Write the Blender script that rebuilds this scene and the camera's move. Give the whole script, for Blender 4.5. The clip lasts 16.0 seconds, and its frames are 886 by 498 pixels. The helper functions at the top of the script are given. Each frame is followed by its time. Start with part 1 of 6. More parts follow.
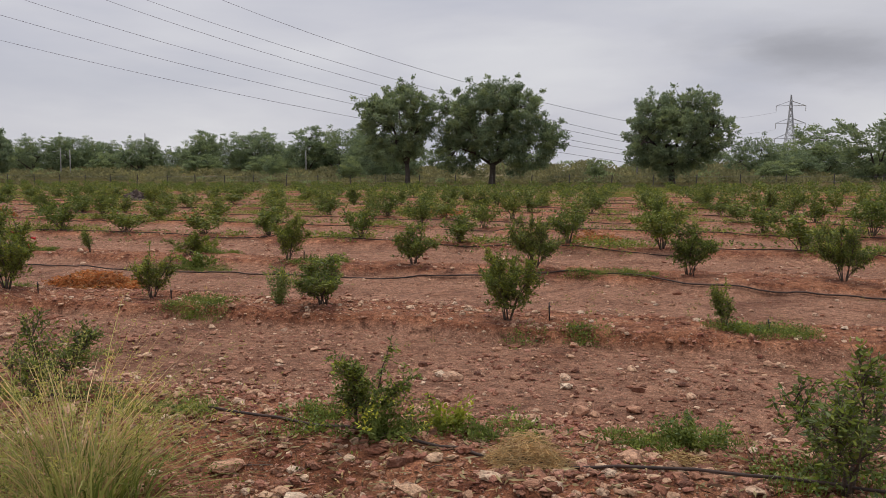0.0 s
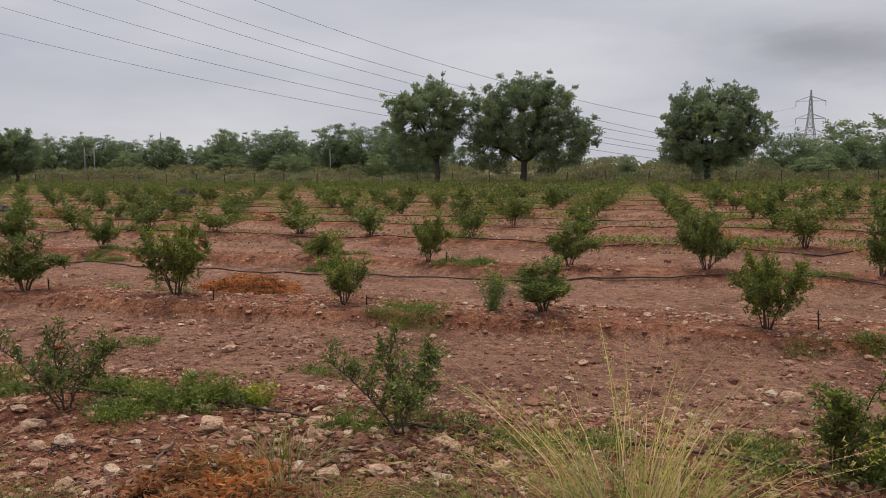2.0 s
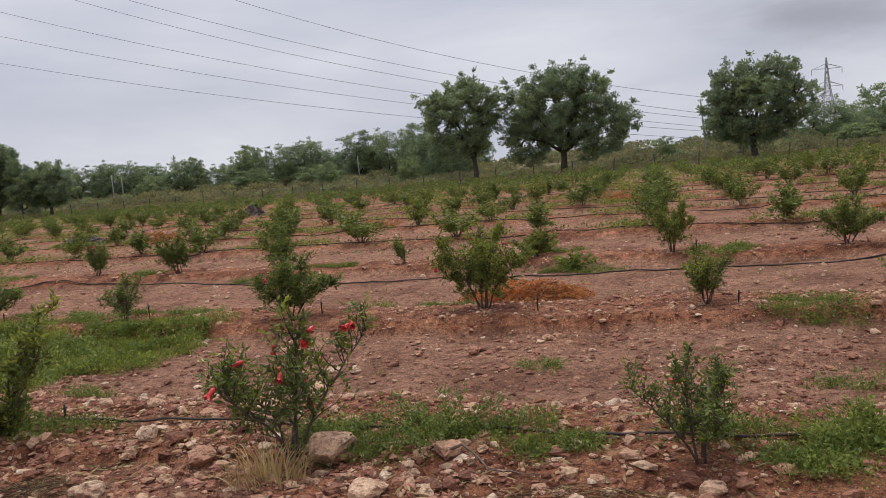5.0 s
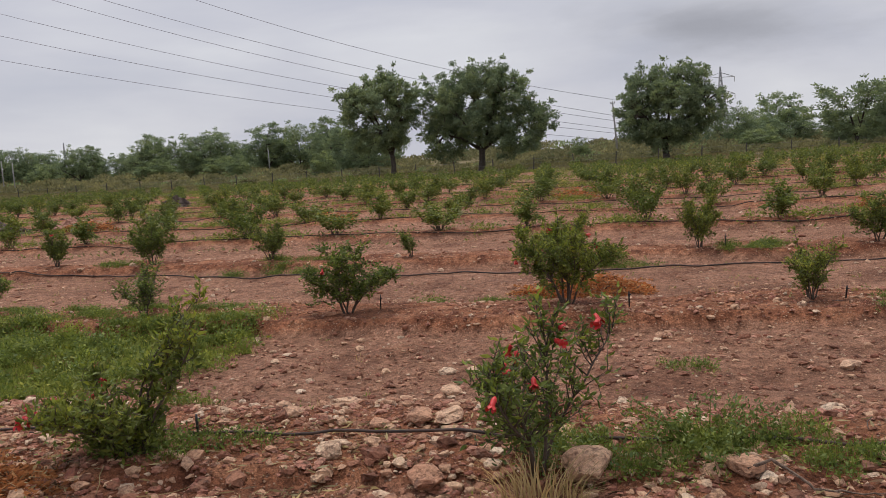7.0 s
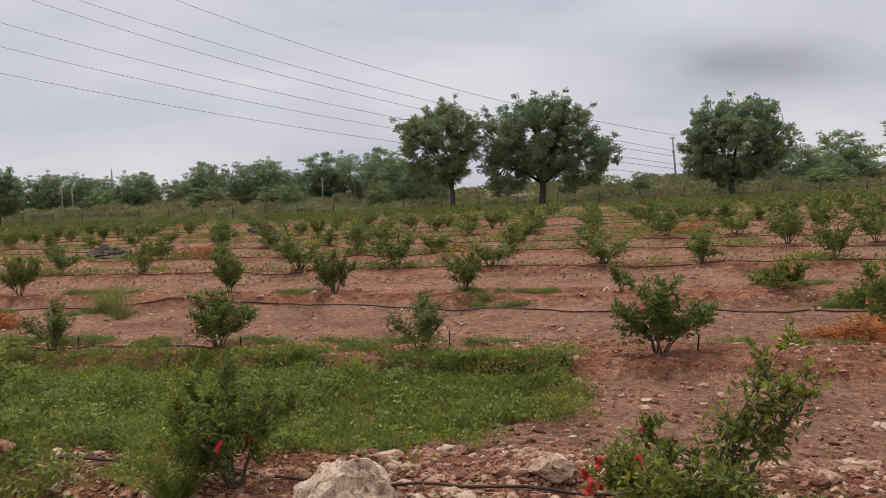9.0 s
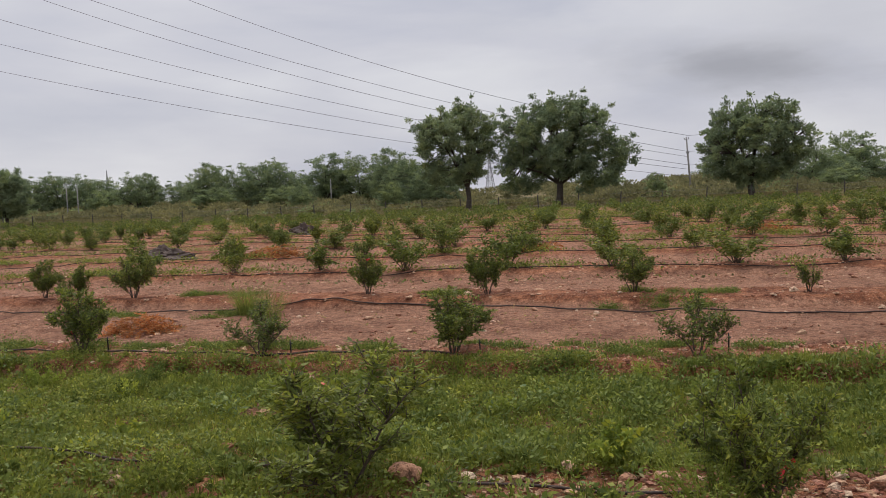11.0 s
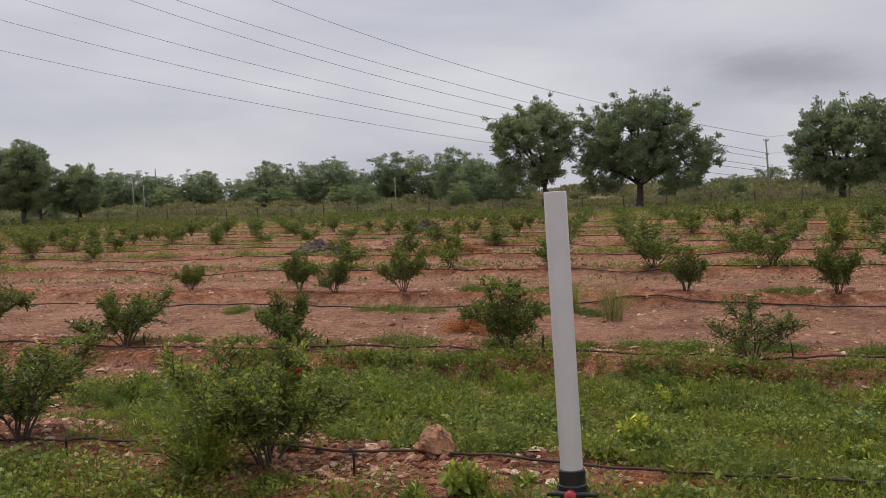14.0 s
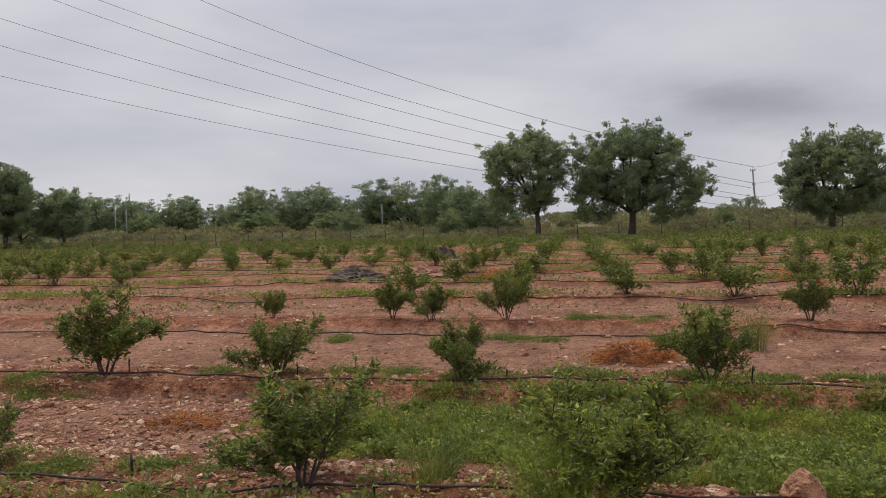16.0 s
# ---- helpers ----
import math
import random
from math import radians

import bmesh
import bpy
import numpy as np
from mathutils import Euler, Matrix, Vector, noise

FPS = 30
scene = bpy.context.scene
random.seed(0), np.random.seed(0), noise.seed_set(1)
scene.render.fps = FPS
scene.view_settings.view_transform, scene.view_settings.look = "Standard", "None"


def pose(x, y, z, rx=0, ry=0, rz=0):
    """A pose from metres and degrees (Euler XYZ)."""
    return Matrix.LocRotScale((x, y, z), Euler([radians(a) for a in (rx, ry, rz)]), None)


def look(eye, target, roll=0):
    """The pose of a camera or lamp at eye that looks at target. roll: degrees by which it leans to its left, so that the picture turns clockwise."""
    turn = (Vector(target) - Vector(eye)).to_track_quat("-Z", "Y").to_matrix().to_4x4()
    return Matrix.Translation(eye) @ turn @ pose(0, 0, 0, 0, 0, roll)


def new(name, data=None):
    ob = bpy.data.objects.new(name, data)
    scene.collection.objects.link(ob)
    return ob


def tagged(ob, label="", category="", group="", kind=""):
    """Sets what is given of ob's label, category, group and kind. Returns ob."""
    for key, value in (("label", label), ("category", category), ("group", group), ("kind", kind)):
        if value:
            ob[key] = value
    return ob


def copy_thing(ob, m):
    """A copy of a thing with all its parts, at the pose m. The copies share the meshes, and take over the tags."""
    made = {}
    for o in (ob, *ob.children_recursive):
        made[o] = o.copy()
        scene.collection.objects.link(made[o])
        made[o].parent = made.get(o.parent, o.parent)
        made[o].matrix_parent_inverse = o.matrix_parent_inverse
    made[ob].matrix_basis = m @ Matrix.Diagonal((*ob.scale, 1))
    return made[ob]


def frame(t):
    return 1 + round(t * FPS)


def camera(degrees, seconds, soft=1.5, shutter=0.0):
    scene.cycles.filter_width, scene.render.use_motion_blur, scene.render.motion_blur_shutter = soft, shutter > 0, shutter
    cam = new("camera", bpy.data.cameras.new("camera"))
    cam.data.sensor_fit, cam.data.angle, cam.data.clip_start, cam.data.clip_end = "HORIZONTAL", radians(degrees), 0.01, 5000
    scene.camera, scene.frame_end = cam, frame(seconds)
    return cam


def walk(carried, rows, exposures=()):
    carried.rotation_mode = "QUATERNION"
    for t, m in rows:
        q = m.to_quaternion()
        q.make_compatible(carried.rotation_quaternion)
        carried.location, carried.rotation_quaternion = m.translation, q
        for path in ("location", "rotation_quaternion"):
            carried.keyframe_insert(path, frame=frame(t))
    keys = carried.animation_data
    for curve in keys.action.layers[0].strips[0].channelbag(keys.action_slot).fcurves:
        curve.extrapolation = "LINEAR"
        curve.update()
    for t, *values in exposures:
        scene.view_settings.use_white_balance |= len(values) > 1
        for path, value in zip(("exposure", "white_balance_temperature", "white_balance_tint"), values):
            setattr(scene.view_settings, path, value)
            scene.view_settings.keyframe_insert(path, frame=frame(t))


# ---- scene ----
cam = camera(55.8, 16.0, soft=0.5)
PATH = [
    (0, (0.954, 2.385, 1.488), (0.311, 4.27, 1.306), -0.2),
    (0.5, (0.419, 2.337, 1.482), (-0.255, 4.207, 1.262), 1.1),
    (1, (-0.069, 2.321, 1.483), (-0.725, 4.204, 1.332), -1.6),
    (1.5, (-0.71, 2.317, 1.483), (-1.311, 4.219, 1.347), -1.8),
    (2, (-1.474, 2.353, 1.478), (-2.139, 4.23, 1.291), -0.5),
    (2.5, (-2.162, 2.311, 1.467), (-2.91, 4.155, 1.264), -2.4),
    (3, (-2.902, 2.29, 1.469), (-3.719, 4.099, 1.223), -2.0),
    (3.5, (-3.582, 2.329, 1.462), (-4.411, 4.136, 1.244), -2.4),
    (4, (-4.226, 2.36, 1.464), (-5.043, 4.162, 1.172), -2.3),
    (4.5, (-4.748, 2.375, 1.478), (-5.522, 4.204, 1.242), -3.5),
    (4.7, (-4.943, 2.386, 1.484), (-5.685, 4.233, 1.292), -4.2),
    (6.8, (-6.914, 2.522, 1.491), (-7.371, 4.457, 1.271), -4.3),
    (7, (-7.166, 2.535, 1.495), (-7.631, 4.468, 1.284), -3.8),
    (7.5, (-7.781, 2.559, 1.526), (-8.296, 4.482, 1.326), -3.2),
    (8, (-8.467, 2.577, 1.556), (-8.992, 4.499, 1.384), -4.7),
    (8.5, (-9.25, 2.578, 1.579), (-9.787, 4.498, 1.422), -4.2),
    (9, (-10.02, 2.555, 1.578), (-10.557, 4.477, 1.448), -2.7),
    (9.2, (-10.296, 2.583, 1.584), (-10.814, 4.512, 1.472), -3.8),
    (11.3, (-13.289, 2.563, 1.598), (-13.804, 4.491, 1.4705), -2.7),
    (11.5, (-13.592, 2.566, 1.578), (-14.096, 4.498, 1.47), -3.5),
    (12, (-14.349, 2.585, 1.581), (-14.842, 4.519, 1.46), -2.8),
    (12.5, (-15.103, 2.63, 1.572), (-15.618, 4.559, 1.475), -1.5),
    (13, (-15.835, 2.661, 1.585), (-16.326, 4.598, 1.512), -2.1),
    (13.5, (-16.639, 2.637, 1.587), (-17.126, 4.576, 1.529), -1.4),
    (14, (-17.528, 2.613, 1.541), (-18.118, 4.52, 1.422), -2.1),
    (14.5, (-18.292, 2.574, 1.531), (-18.848, 4.489, 1.379), -1.5),
    (15, (-18.888, 2.513, 1.562), (-19.483, 4.42, 1.458), -1.1),
    (15.5, (-19.367, 2.462, 1.578), (-19.935, 4.378, 1.483), -1.1),
    (16, (-19.766, 2.43, 1.578), (-20.289, 4.359, 1.522), -1.7),
]
walk(cam, [(t, look(eye, target, roll)) for t, eye, target, roll in PATH], exposures=[(0, -0.05, 6500, 10), (1.0, 0.0, 6500, 10), (2.0, -0.12, 6460, 10), (2.6, 0.0, 6440, 10), (3.5, 0.06, 6350, 10), (4.0, 0.16, 6280, 10), (4.7, 0.06, 6250, 10), (7.0, -0.03, 6400, 10), (9.0, 0.02, 6450, 10), (16.0, -0.08, 6500, 10)])

# ---- light ----
def node(nt, kind, **props):
    n = nt.nodes.new(kind)
    for key, value in props.items():
        if key == "inputs":
            for slot, v in value.items():
                n.inputs[slot].default_value = v
        elif key == "noise_dimensions":
            n.noise_dimensions = value
        elif key == "operation":
            n.operation = value
        elif key == "blend_type":
            n.data_type, n.blend_type = "RGBA", value
        elif key == "sky_type":
            n.sky_type = value
        elif key == "feature":
            n.feature = value
    return n


def ramp(nt, source, stops):
    r = nt.nodes.new("ShaderNodeValToRGB")
    while len(r.color_ramp.elements) < len(stops):
        r.color_ramp.elements.new(0.5)
    for e, (p, c) in zip(r.color_ramp.elements, stops):
        e.position, e.color = p, (*c, 1) if len(c) == 3 else c
    nt.links.new(source, r.inputs["Fac"])
    return r.outputs["Color"]


def grey(v):
    return (v, v, v)


def math_node(nt, op, a, b=None, c=None):
    n = nt.nodes.new("ShaderNodeMath")
    n.operation = op
    for slot, v in enumerate((a, b, c)):
        if v is None:
            continue
        if isinstance(v, (int, float)):
            n.inputs[slot].default_value = v
        else:
            nt.links.new(v, n.inputs[slot])
    return n.outputs[0]


def mixed(nt, fac, a, b, how="MIX"):
    n = node(nt, "ShaderNodeMix", blend_type=how)
    for slot, v in ((0, fac), (6, a), (7, b)):
        if isinstance(v, (int, float)):
            n.inputs[slot].default_value = v
        elif isinstance(v, tuple):
            n.inputs[slot].default_value = (*v, 1)
        else:
            nt.links.new(v, n.inputs[slot])
    return n.outputs[2]


def noise_of(nt, where, scale, detail=4.0, rough=0.55, dist=0.0):
    n = node(nt, "ShaderNodeTexNoise", inputs={"Scale": scale, "Detail": detail, "Roughness": rough, "Distortion": dist})
    if where is not None:
        nt.links.new(where, n.inputs["Vector"])
    return n.outputs["Fac"]


SUN_AZIMUTH, SUN_HEIGHT = radians(-30), radians(66)
world = bpy.data.worlds.new("overcast")
scene.world = world
world.use_nodes = True
wn = world.node_tree
wn.nodes.clear()
sky = node(wn, "ShaderNodeTexSky", sky_type="NISHITA")
sky.sun_disc = False
sky.sun_elevation, sky.sun_rotation = SUN_HEIGHT, SUN_AZIMUTH
sky.dust_density = 3.0
way = wn.nodes.new("ShaderNodeTexCoord").outputs["Generated"]
flat = wn.nodes.new("ShaderNodeMapping")
flat.inputs["Scale"].default_value = (1.0, 1.0, 3.6)
flat.inputs["Location"].default_value = (0.3, 0.15, 0.1)
wn.links.new(way, flat.inputs["Vector"])
broad = noise_of(wn, flat.outputs["Vector"], 2.6, 5, 0.5, 0.3)
cloud = ramp(wn, broad, [(0.3, (0.53, 0.545, 0.635)), (0.5, (0.655, 0.655, 0.715)), (0.68, (0.765, 0.765, 0.80))])
# one darker cloud low in the sky, wide and flat, with ragged edges
xyz = wn.nodes.new("ShaderNodeSeparateXYZ")
wn.links.new(way, xyz.inputs[0])
tatter = math_node(wn, "SUBTRACT", noise_of(wn, flat.outputs["Vector"], 7.5, 6, 0.6), 0.5)


def streak(cloud, x, z, wide, tall, slope, most, rag, tone):
    """A soft ragged cloud streak round one direction of the sky."""
    dx = math_node(wn, "SUBTRACT", xyz.outputs["X"], x)
    along = math_node(wn, "DIVIDE", dx, wide)
    rise = math_node(wn, "DIVIDE", math_node(wn, "MULTIPLY_ADD", dx, slope, math_node(wn, "SUBTRACT", xyz.outputs["Z"], z)), tall)
    size = math_node(wn, "SQRT", math_node(wn, "ADD", math_node(wn, "MULTIPLY", along, along), math_node(wn, "MULTIPLY", rise, rise)))
    size = math_node(wn, "MULTIPLY_ADD", math_node(wn, "LESS_THAN", xyz.outputs["Y"], 0.0), 9.0, size)
    ragged = math_node(wn, "MULTIPLY_ADD", tatter, rag, math_node(wn, "MULTIPLY", size, 0.5))
    return mixed(wn, ramp(wn, ragged, [(0.0, grey(most)), (0.25, grey(most * 0.72)), (0.5, grey(most * 0.3)), (0.85, grey(0.0))]), cloud, tone)


cloud = streak(cloud, 0.15, 0.17, 0.24, 0.075, 0.05, 0.45, 1.3, (0.47, 0.47, 0.52))
cloud = streak(cloud, 0.02, 0.19, 0.16, 0.05, 0.1, 0.5, 1.1, (0.80, 0.80, 0.83))
cloud = streak(cloud, 0.075, 0.131, 0.105, 0.026, 0.16, 0.85, 0.9, (0.36, 0.36, 0.40))
cloud = streak(cloud, -0.66, 0.10, 0.2, 0.03, 0.0, 0.45, 1.3, (0.52, 0.54, 0.62))
back = node(wn, "ShaderNodeBackground")
mul = wn.nodes.new("ShaderNodeVectorMath")
mul.operation = "SCALE"
mul.inputs["Scale"].default_value = 0.1
wn.links.new(sky.outputs["Color"], mul.inputs[0])
glow = mixed(wn, 0.93, mul.outputs["Vector"], cloud)
# an overcast sky brightens towards the zenith
lift = math_node(wn, "MULTIPLY_ADD", math_node(wn, "MAXIMUM", math_node(wn, "SUBTRACT", xyz.outputs["Z"], 0.22), 0.0), 0.75, 1.0)
over = wn.nodes.new("ShaderNodeVectorMath")
over.operation = "SCALE"
wn.links.new(glow, over.inputs[0])
wn.links.new(lift, over.inputs["Scale"])
wn.links.new(over.outputs["Vector"], back.inputs["Color"])
back.inputs["Strength"].default_value = 0.95
out = wn.nodes.new("ShaderNodeOutputWorld")
wn.links.new(back.outputs["Background"], out.inputs["Surface"])

sun = new("sun", bpy.data.lights.new("sun", "SUN"))
sun.data.energy, sun.data.angle, sun.data.color = 2.1, radians(12), (1.0, 0.95, 0.88)
sun.matrix_world = look((0, 0, 60), (math.sin(SUN_AZIMUTH) * -30 * 1.0, math.cos(SUN_AZIMUTH) * -30, 60 - 30 * math.tan(SUN_HEIGHT)))


# ---- materials ----
def material(name):
    m = bpy.data.materials.new(name)
    m.use_nodes = True
    nt = m.node_tree
    return m, nt, nt.nodes["Principled BSDF"]


def bump(nt, bsdf, height, strength, distance):
    b = node(nt, "ShaderNodeBump", inputs={"Strength": strength, "Distance": distance})
    nt.links.new(height, b.inputs["Height"])
    nt.links.new(b.outputs["Normal"], bsdf.inputs["Normal"])


def leaf_material(name, dark, mid, light, rough=0.5, through_light=0.22, patch=1.7, vary=1.0):
    m, nt, bsdf = material(name)
    geo = nt.nodes.new("ShaderNodeNewGeometry")
    info = nt.nodes.new("ShaderNodeObjectInfo")
    col = ramp(nt, geo.outputs["Random Per Island"], [(0.0, dark), (0.45, mid), (0.85, mid), (1.0, light)])
    tone = ramp(nt, info.outputs["Random"], [(0.0, (0.82, 0.86, 0.8)), (0.5, (1.0, 1.0, 1.0)), (1.0, (1.18, 1.1, 0.9))])
    col = mixed(nt, vary, col, tone, "MULTIPLY")
    blotch = ramp(nt, noise_of(nt, geo.outputs["Position"], patch, 4, 0.6), [(0.3, (0.58, 0.62, 0.64)), (0.5, grey(1.0)), (0.7, (1.5, 1.4, 1.15))])
    col = mixed(nt, 1.0, col, blotch, "MULTIPLY")
    nt.links.new(col, bsdf.inputs["Base Color"])
    bsdf.inputs["Roughness"].default_value = rough
    bsdf.inputs["Specular IOR Level"].default_value = 0.22
    tr = node(nt, "ShaderNodeBsdfTranslucent")
    nt.links.new(col, tr.inputs["Color"])
    mx = node(nt, "ShaderNodeMixShader", inputs={0: through_light})
    nt.links.new(bsdf.outputs["BSDF"], mx.inputs[1])
    nt.links.new(tr.outputs["BSDF"], mx.inputs[2])
    nt.links.new(mx.outputs["Shader"], nt.nodes["Material Output"].inputs["Surface"])
    return m


def bark_material(name, a, b, scale=40):
    m, nt, bsdf = material(name)
    pos = nt.nodes.new("ShaderNodeTexCoord").outputs["Object"]
    n = noise_of(nt, pos, scale, 5, 0.65)
    nt.links.new(ramp(nt, n, [(0.3, a), (0.7, b)]), bsdf.inputs["Base Color"])
    bsdf.inputs["Roughness"].default_value = 0.9
    bump(nt, bsdf, n, 0.6, 0.01)
    return m


def stone_material(name, stops, per_island):
    m, nt, bsdf = material(name)
    pos = nt.nodes.new("ShaderNodeNewGeometry")
    pick = pos.outputs["Random Per Island"] if per_island else nt.nodes.new("ShaderNodeObjectInfo").outputs["Random"]
    base = ramp(nt, pick, stops)
    grain = noise_of(nt, pos.outputs["Position"], 55, 6, 0.7)
    pits = noise_of(nt, pos.outputs["Position"], 26, 3, 0.5)
    stain = noise_of(nt, pos.outputs["Position"], 11, 4, 0.6)
    col = mixed(nt, ramp(nt, stain, [(0.46, grey(0)), (0.66, grey(0.6))]), base, (0.30, 0.13, 0.075))
    col = mixed(nt, 1.0, col, ramp(nt, grain, [(0.3, grey(0.5)), (0.5, grey(1.0)), (0.7, grey(1.25))]), "MULTIPLY")
    col = mixed(nt, ramp(nt, pits, [(0.30, grey(0.8)), (0.42, grey(0.0))]), col, (0.17, 0.085, 0.055))
    nt.links.new(col, bsdf.inputs["Base Color"])
    bsdf.inputs["Roughness"].default_value = 0.92
    hollow = ramp(nt, pits, [(0.30, grey(0.0)), (0.45, grey(1.0))])
    bump(nt, bsdf, math_node(nt, "MULTIPLY_ADD", hollow, 0.8, math_node(nt, "MULTIPLY_ADD", stain, 1.5, grain)), 1.0, 0.02)
    return m


def plain_material(name, a, b, scale, rough, bumps=0.0):
    m, nt, bsdf = material(name)
    pos = nt.nodes.new("ShaderNodeTexCoord").outputs["Object"]
    n = noise_of(nt, pos, scale, 4, 0.6)
    nt.links.new(ramp(nt, n, [(0.3, a), (0.7, b)]), bsdf.inputs["Base Color"])
    bsdf.inputs["Roughness"].default_value = rough
    if bumps:
        bump(nt, bsdf, n, 0.5, bumps)
    return m


def soil_material():
    m, nt, bsdf = material("red_soil")
    geo = nt.nodes.new("ShaderNodeNewGeometry")
    pos = geo.outputs["Position"]
    xyz = nt.nodes.new("ShaderNodeSeparateXYZ")
    nt.links.new(pos, xyz.inputs[0])
    wide = noise_of(nt, pos, 0.55, 4, 0.6, 0.4)
    mid = noise_of(nt, pos, 3.2, 5, 0.65)
    fine = noise_of(nt, pos, 38, 6, 0.75)
    col = ramp(nt, mid, [(0.3, (0.145, 0.049, 0.026)), (0.5, (0.275, 0.107, 0.053)), (0.7, (0.43, 0.197, 0.105))])
    # dry, paler silt in the lanes
    low = math_node(nt, "MULTIPLY_ADD", math_node(nt, "SUBTRACT", wide, 0.5), -0.28, xyz.outputs["Z"])
    silt = ramp(nt, math_node(nt, "MULTIPLY_ADD", low, 4.0, 0.8), [(0.30, grey(0.72)), (0.58, grey(0.0))])
    col = mixed(nt, silt, col, (0.30, 0.16, 0.102))
    # dips darker, bumps brighter: crevice shade and highlights put into the soil colour
    col = mixed(nt, 1.0, col, ramp(nt, fine, [(0.3, grey(0.36)), (0.47, grey(0.92)), (0.68, grey(1.55))]), "MULTIPLY")
    lump = noise_of(nt, pos, 11, 4, 0.65)
    col = mixed(nt, 1.0, col, ramp(nt, lump, [(0.32, (0.5, 0.45, 0.43)), (0.5, grey(1.0)), (0.66, (1.32, 1.36, 1.4))]), "MULTIPLY")
    blot = noise_of(nt, pos, 1.1, 5, 0.6, 0.6)
    col = mixed(nt, 1.0, col, ramp(nt, blot, [(0.34, (0.66, 0.6, 0.58)), (0.5, grey(1.0)), (0.66, (1.22, 1.26, 1.3))]), "MULTIPLY")
    speck = noise_of(nt, pos, 130, 3, 0.7)
    col = mixed(nt, 1.0, col, ramp(nt, speck, [(0.32, grey(0.55)), (0.5, grey(1.0)), (0.68, grey(1.4))]), "MULTIPLY")
    # grit too small to be a stone of its own
    cells = node(nt, "ShaderNodeTexVoronoi", feature="F1", inputs={"Scale": 42.0})
    nt.links.new(pos, cells.inputs["Vector"])
    tone = nt.nodes.new("ShaderNodeSeparateColor")
    nt.links.new(cells.outputs["Color"], tone.inputs[0])
    pebble = math_node(nt, "MULTIPLY", ramp(nt, cells.outputs["Distance"], [(0.22, grey(1)), (0.36, grey(0))]),
                       ramp(nt, tone.outputs[0], [(0.5, grey(0)), (0.56, grey(1))]))
    col = mixed(nt, pebble, col, ramp(nt, tone.outputs[1], [(0, (0.30, 0.125, 0.075)), (0.6, (0.43, 0.245, 0.155)), (1, (0.57, 0.42, 0.30))]))
    # dry grass litter past the fence
    edge = math_node(nt, "MULTIPLY_ADD", wide, 14.0, xyz.outputs["Y"])
    col = mixed(nt, ramp(nt, math_node(nt, "DIVIDE", edge, 120.0), [(0.64, grey(0)), (0.70, grey(1))]), col,
                ramp(nt, mid, [(0.3, (0.13, 0.105, 0.05)), (0.7, (0.235, 0.185, 0.095))]))
    nt.links.new(col, bsdf.inputs["Base Color"])
    bsdf.inputs["Roughness"].default_value = 0.95
    bsdf.inputs["Specular IOR Level"].default_value = 0.2
    relief = math_node(nt, "MULTIPLY_ADD", lump, 0.8, math_node(nt, "MULTIPLY_ADD", pebble, 0.6, math_node(nt, "MULTIPLY_ADD", fine, 0.8, math_node(nt, "MULTIPLY_ADD", speck, 0.2, mid))))
    bump(nt, bsdf, relief, 1.0, 0.045)
    return m


SOIL = soil_material()
LEAF = leaf_material("shrub_leaf", (0.082, 0.11, 0.026), (0.152, 0.192, 0.045), (0.25, 0.275, 0.07), 0.48, 0.34, 5.0)
YOUNG = leaf_material("young_shrub_leaf", (0.16, 0.205, 0.033), (0.245, 0.29, 0.048), (0.35, 0.34, 0.075), 0.45, 0.4, 5.0)
# tree_leaf is lifted and bluish: distance haze put into its colour
TREE_LEAF = leaf_material("tree_leaf", (0.19, 0.245, 0.14), (0.21, 0.265, 0.15), (0.23, 0.285, 0.16), 0.8, 0.45, 1.0, 0.25)
PALE_TREE_LEAF = leaf_material("pale_tree_leaf", (0.22, 0.275, 0.135), (0.25, 0.305, 0.145), (0.28, 0.335, 0.155), 0.8, 0.45, 1.0, 0.25)
WEED = leaf_material("weed_leaf", (0.085, 0.12, 0.027), (0.185, 0.23, 0.052), (0.33, 0.355, 0.09), 0.6, 0.42, 4.5)
BLADE = leaf_material("grass_blade", (0.11, 0.15, 0.028), (0.19, 0.225, 0.048), (0.32, 0.31, 0.09), 0.65, 0.4, 2.6)
YELLOW_GRASS = leaf_material("yellow_grass", (0.29, 0.30, 0.085), (0.42, 0.41, 0.13), (0.53, 0.48, 0.2), 0.7, 0.4)
LIME_LEAF = leaf_material("lime_green_weed", (0.19, 0.25, 0.045), (0.29, 0.345, 0.065), (0.39, 0.42, 0.10), 0.55, 0.45)
STRAW = leaf_material("dry_straw", (0.30, 0.21, 0.10), (0.42, 0.32, 0.17), (0.56, 0.46, 0.28), 0.8, 0.3)
PALE_STRAW = leaf_material("pale_straw", (0.50, 0.33, 0.16), (0.66, 0.46, 0.24), (0.76, 0.58, 0.35), 0.8, 0.3)
LITTER = leaf_material("olive_rough_grass", (0.145, 0.135, 0.06), (0.21, 0.19, 0.09), (0.29, 0.25, 0.13), 0.8, 0.25)
DRY_GRASS = leaf_material("dry_olive_grass", (0.19, 0.155, 0.075), (0.27, 0.215, 0.105), (0.35, 0.285, 0.15), 0.85, 0.25, 0.2)
HUSK = leaf_material("brown_husk", (0.07, 0.035, 0.02), (0.15, 0.08, 0.045), (0.25, 0.15, 0.085), 0.85, 0.1)
RUST = leaf_material("dead_rusty_weed", (0.28, 0.10, 0.038), (0.48, 0.195, 0.075), (0.60, 0.33, 0.15), 0.85, 0.4)
YELLOW = leaf_material("yellow_weed", (0.35, 0.36, 0.04), (0.5, 0.5, 0.06), (0.62, 0.6, 0.12), 0.6)
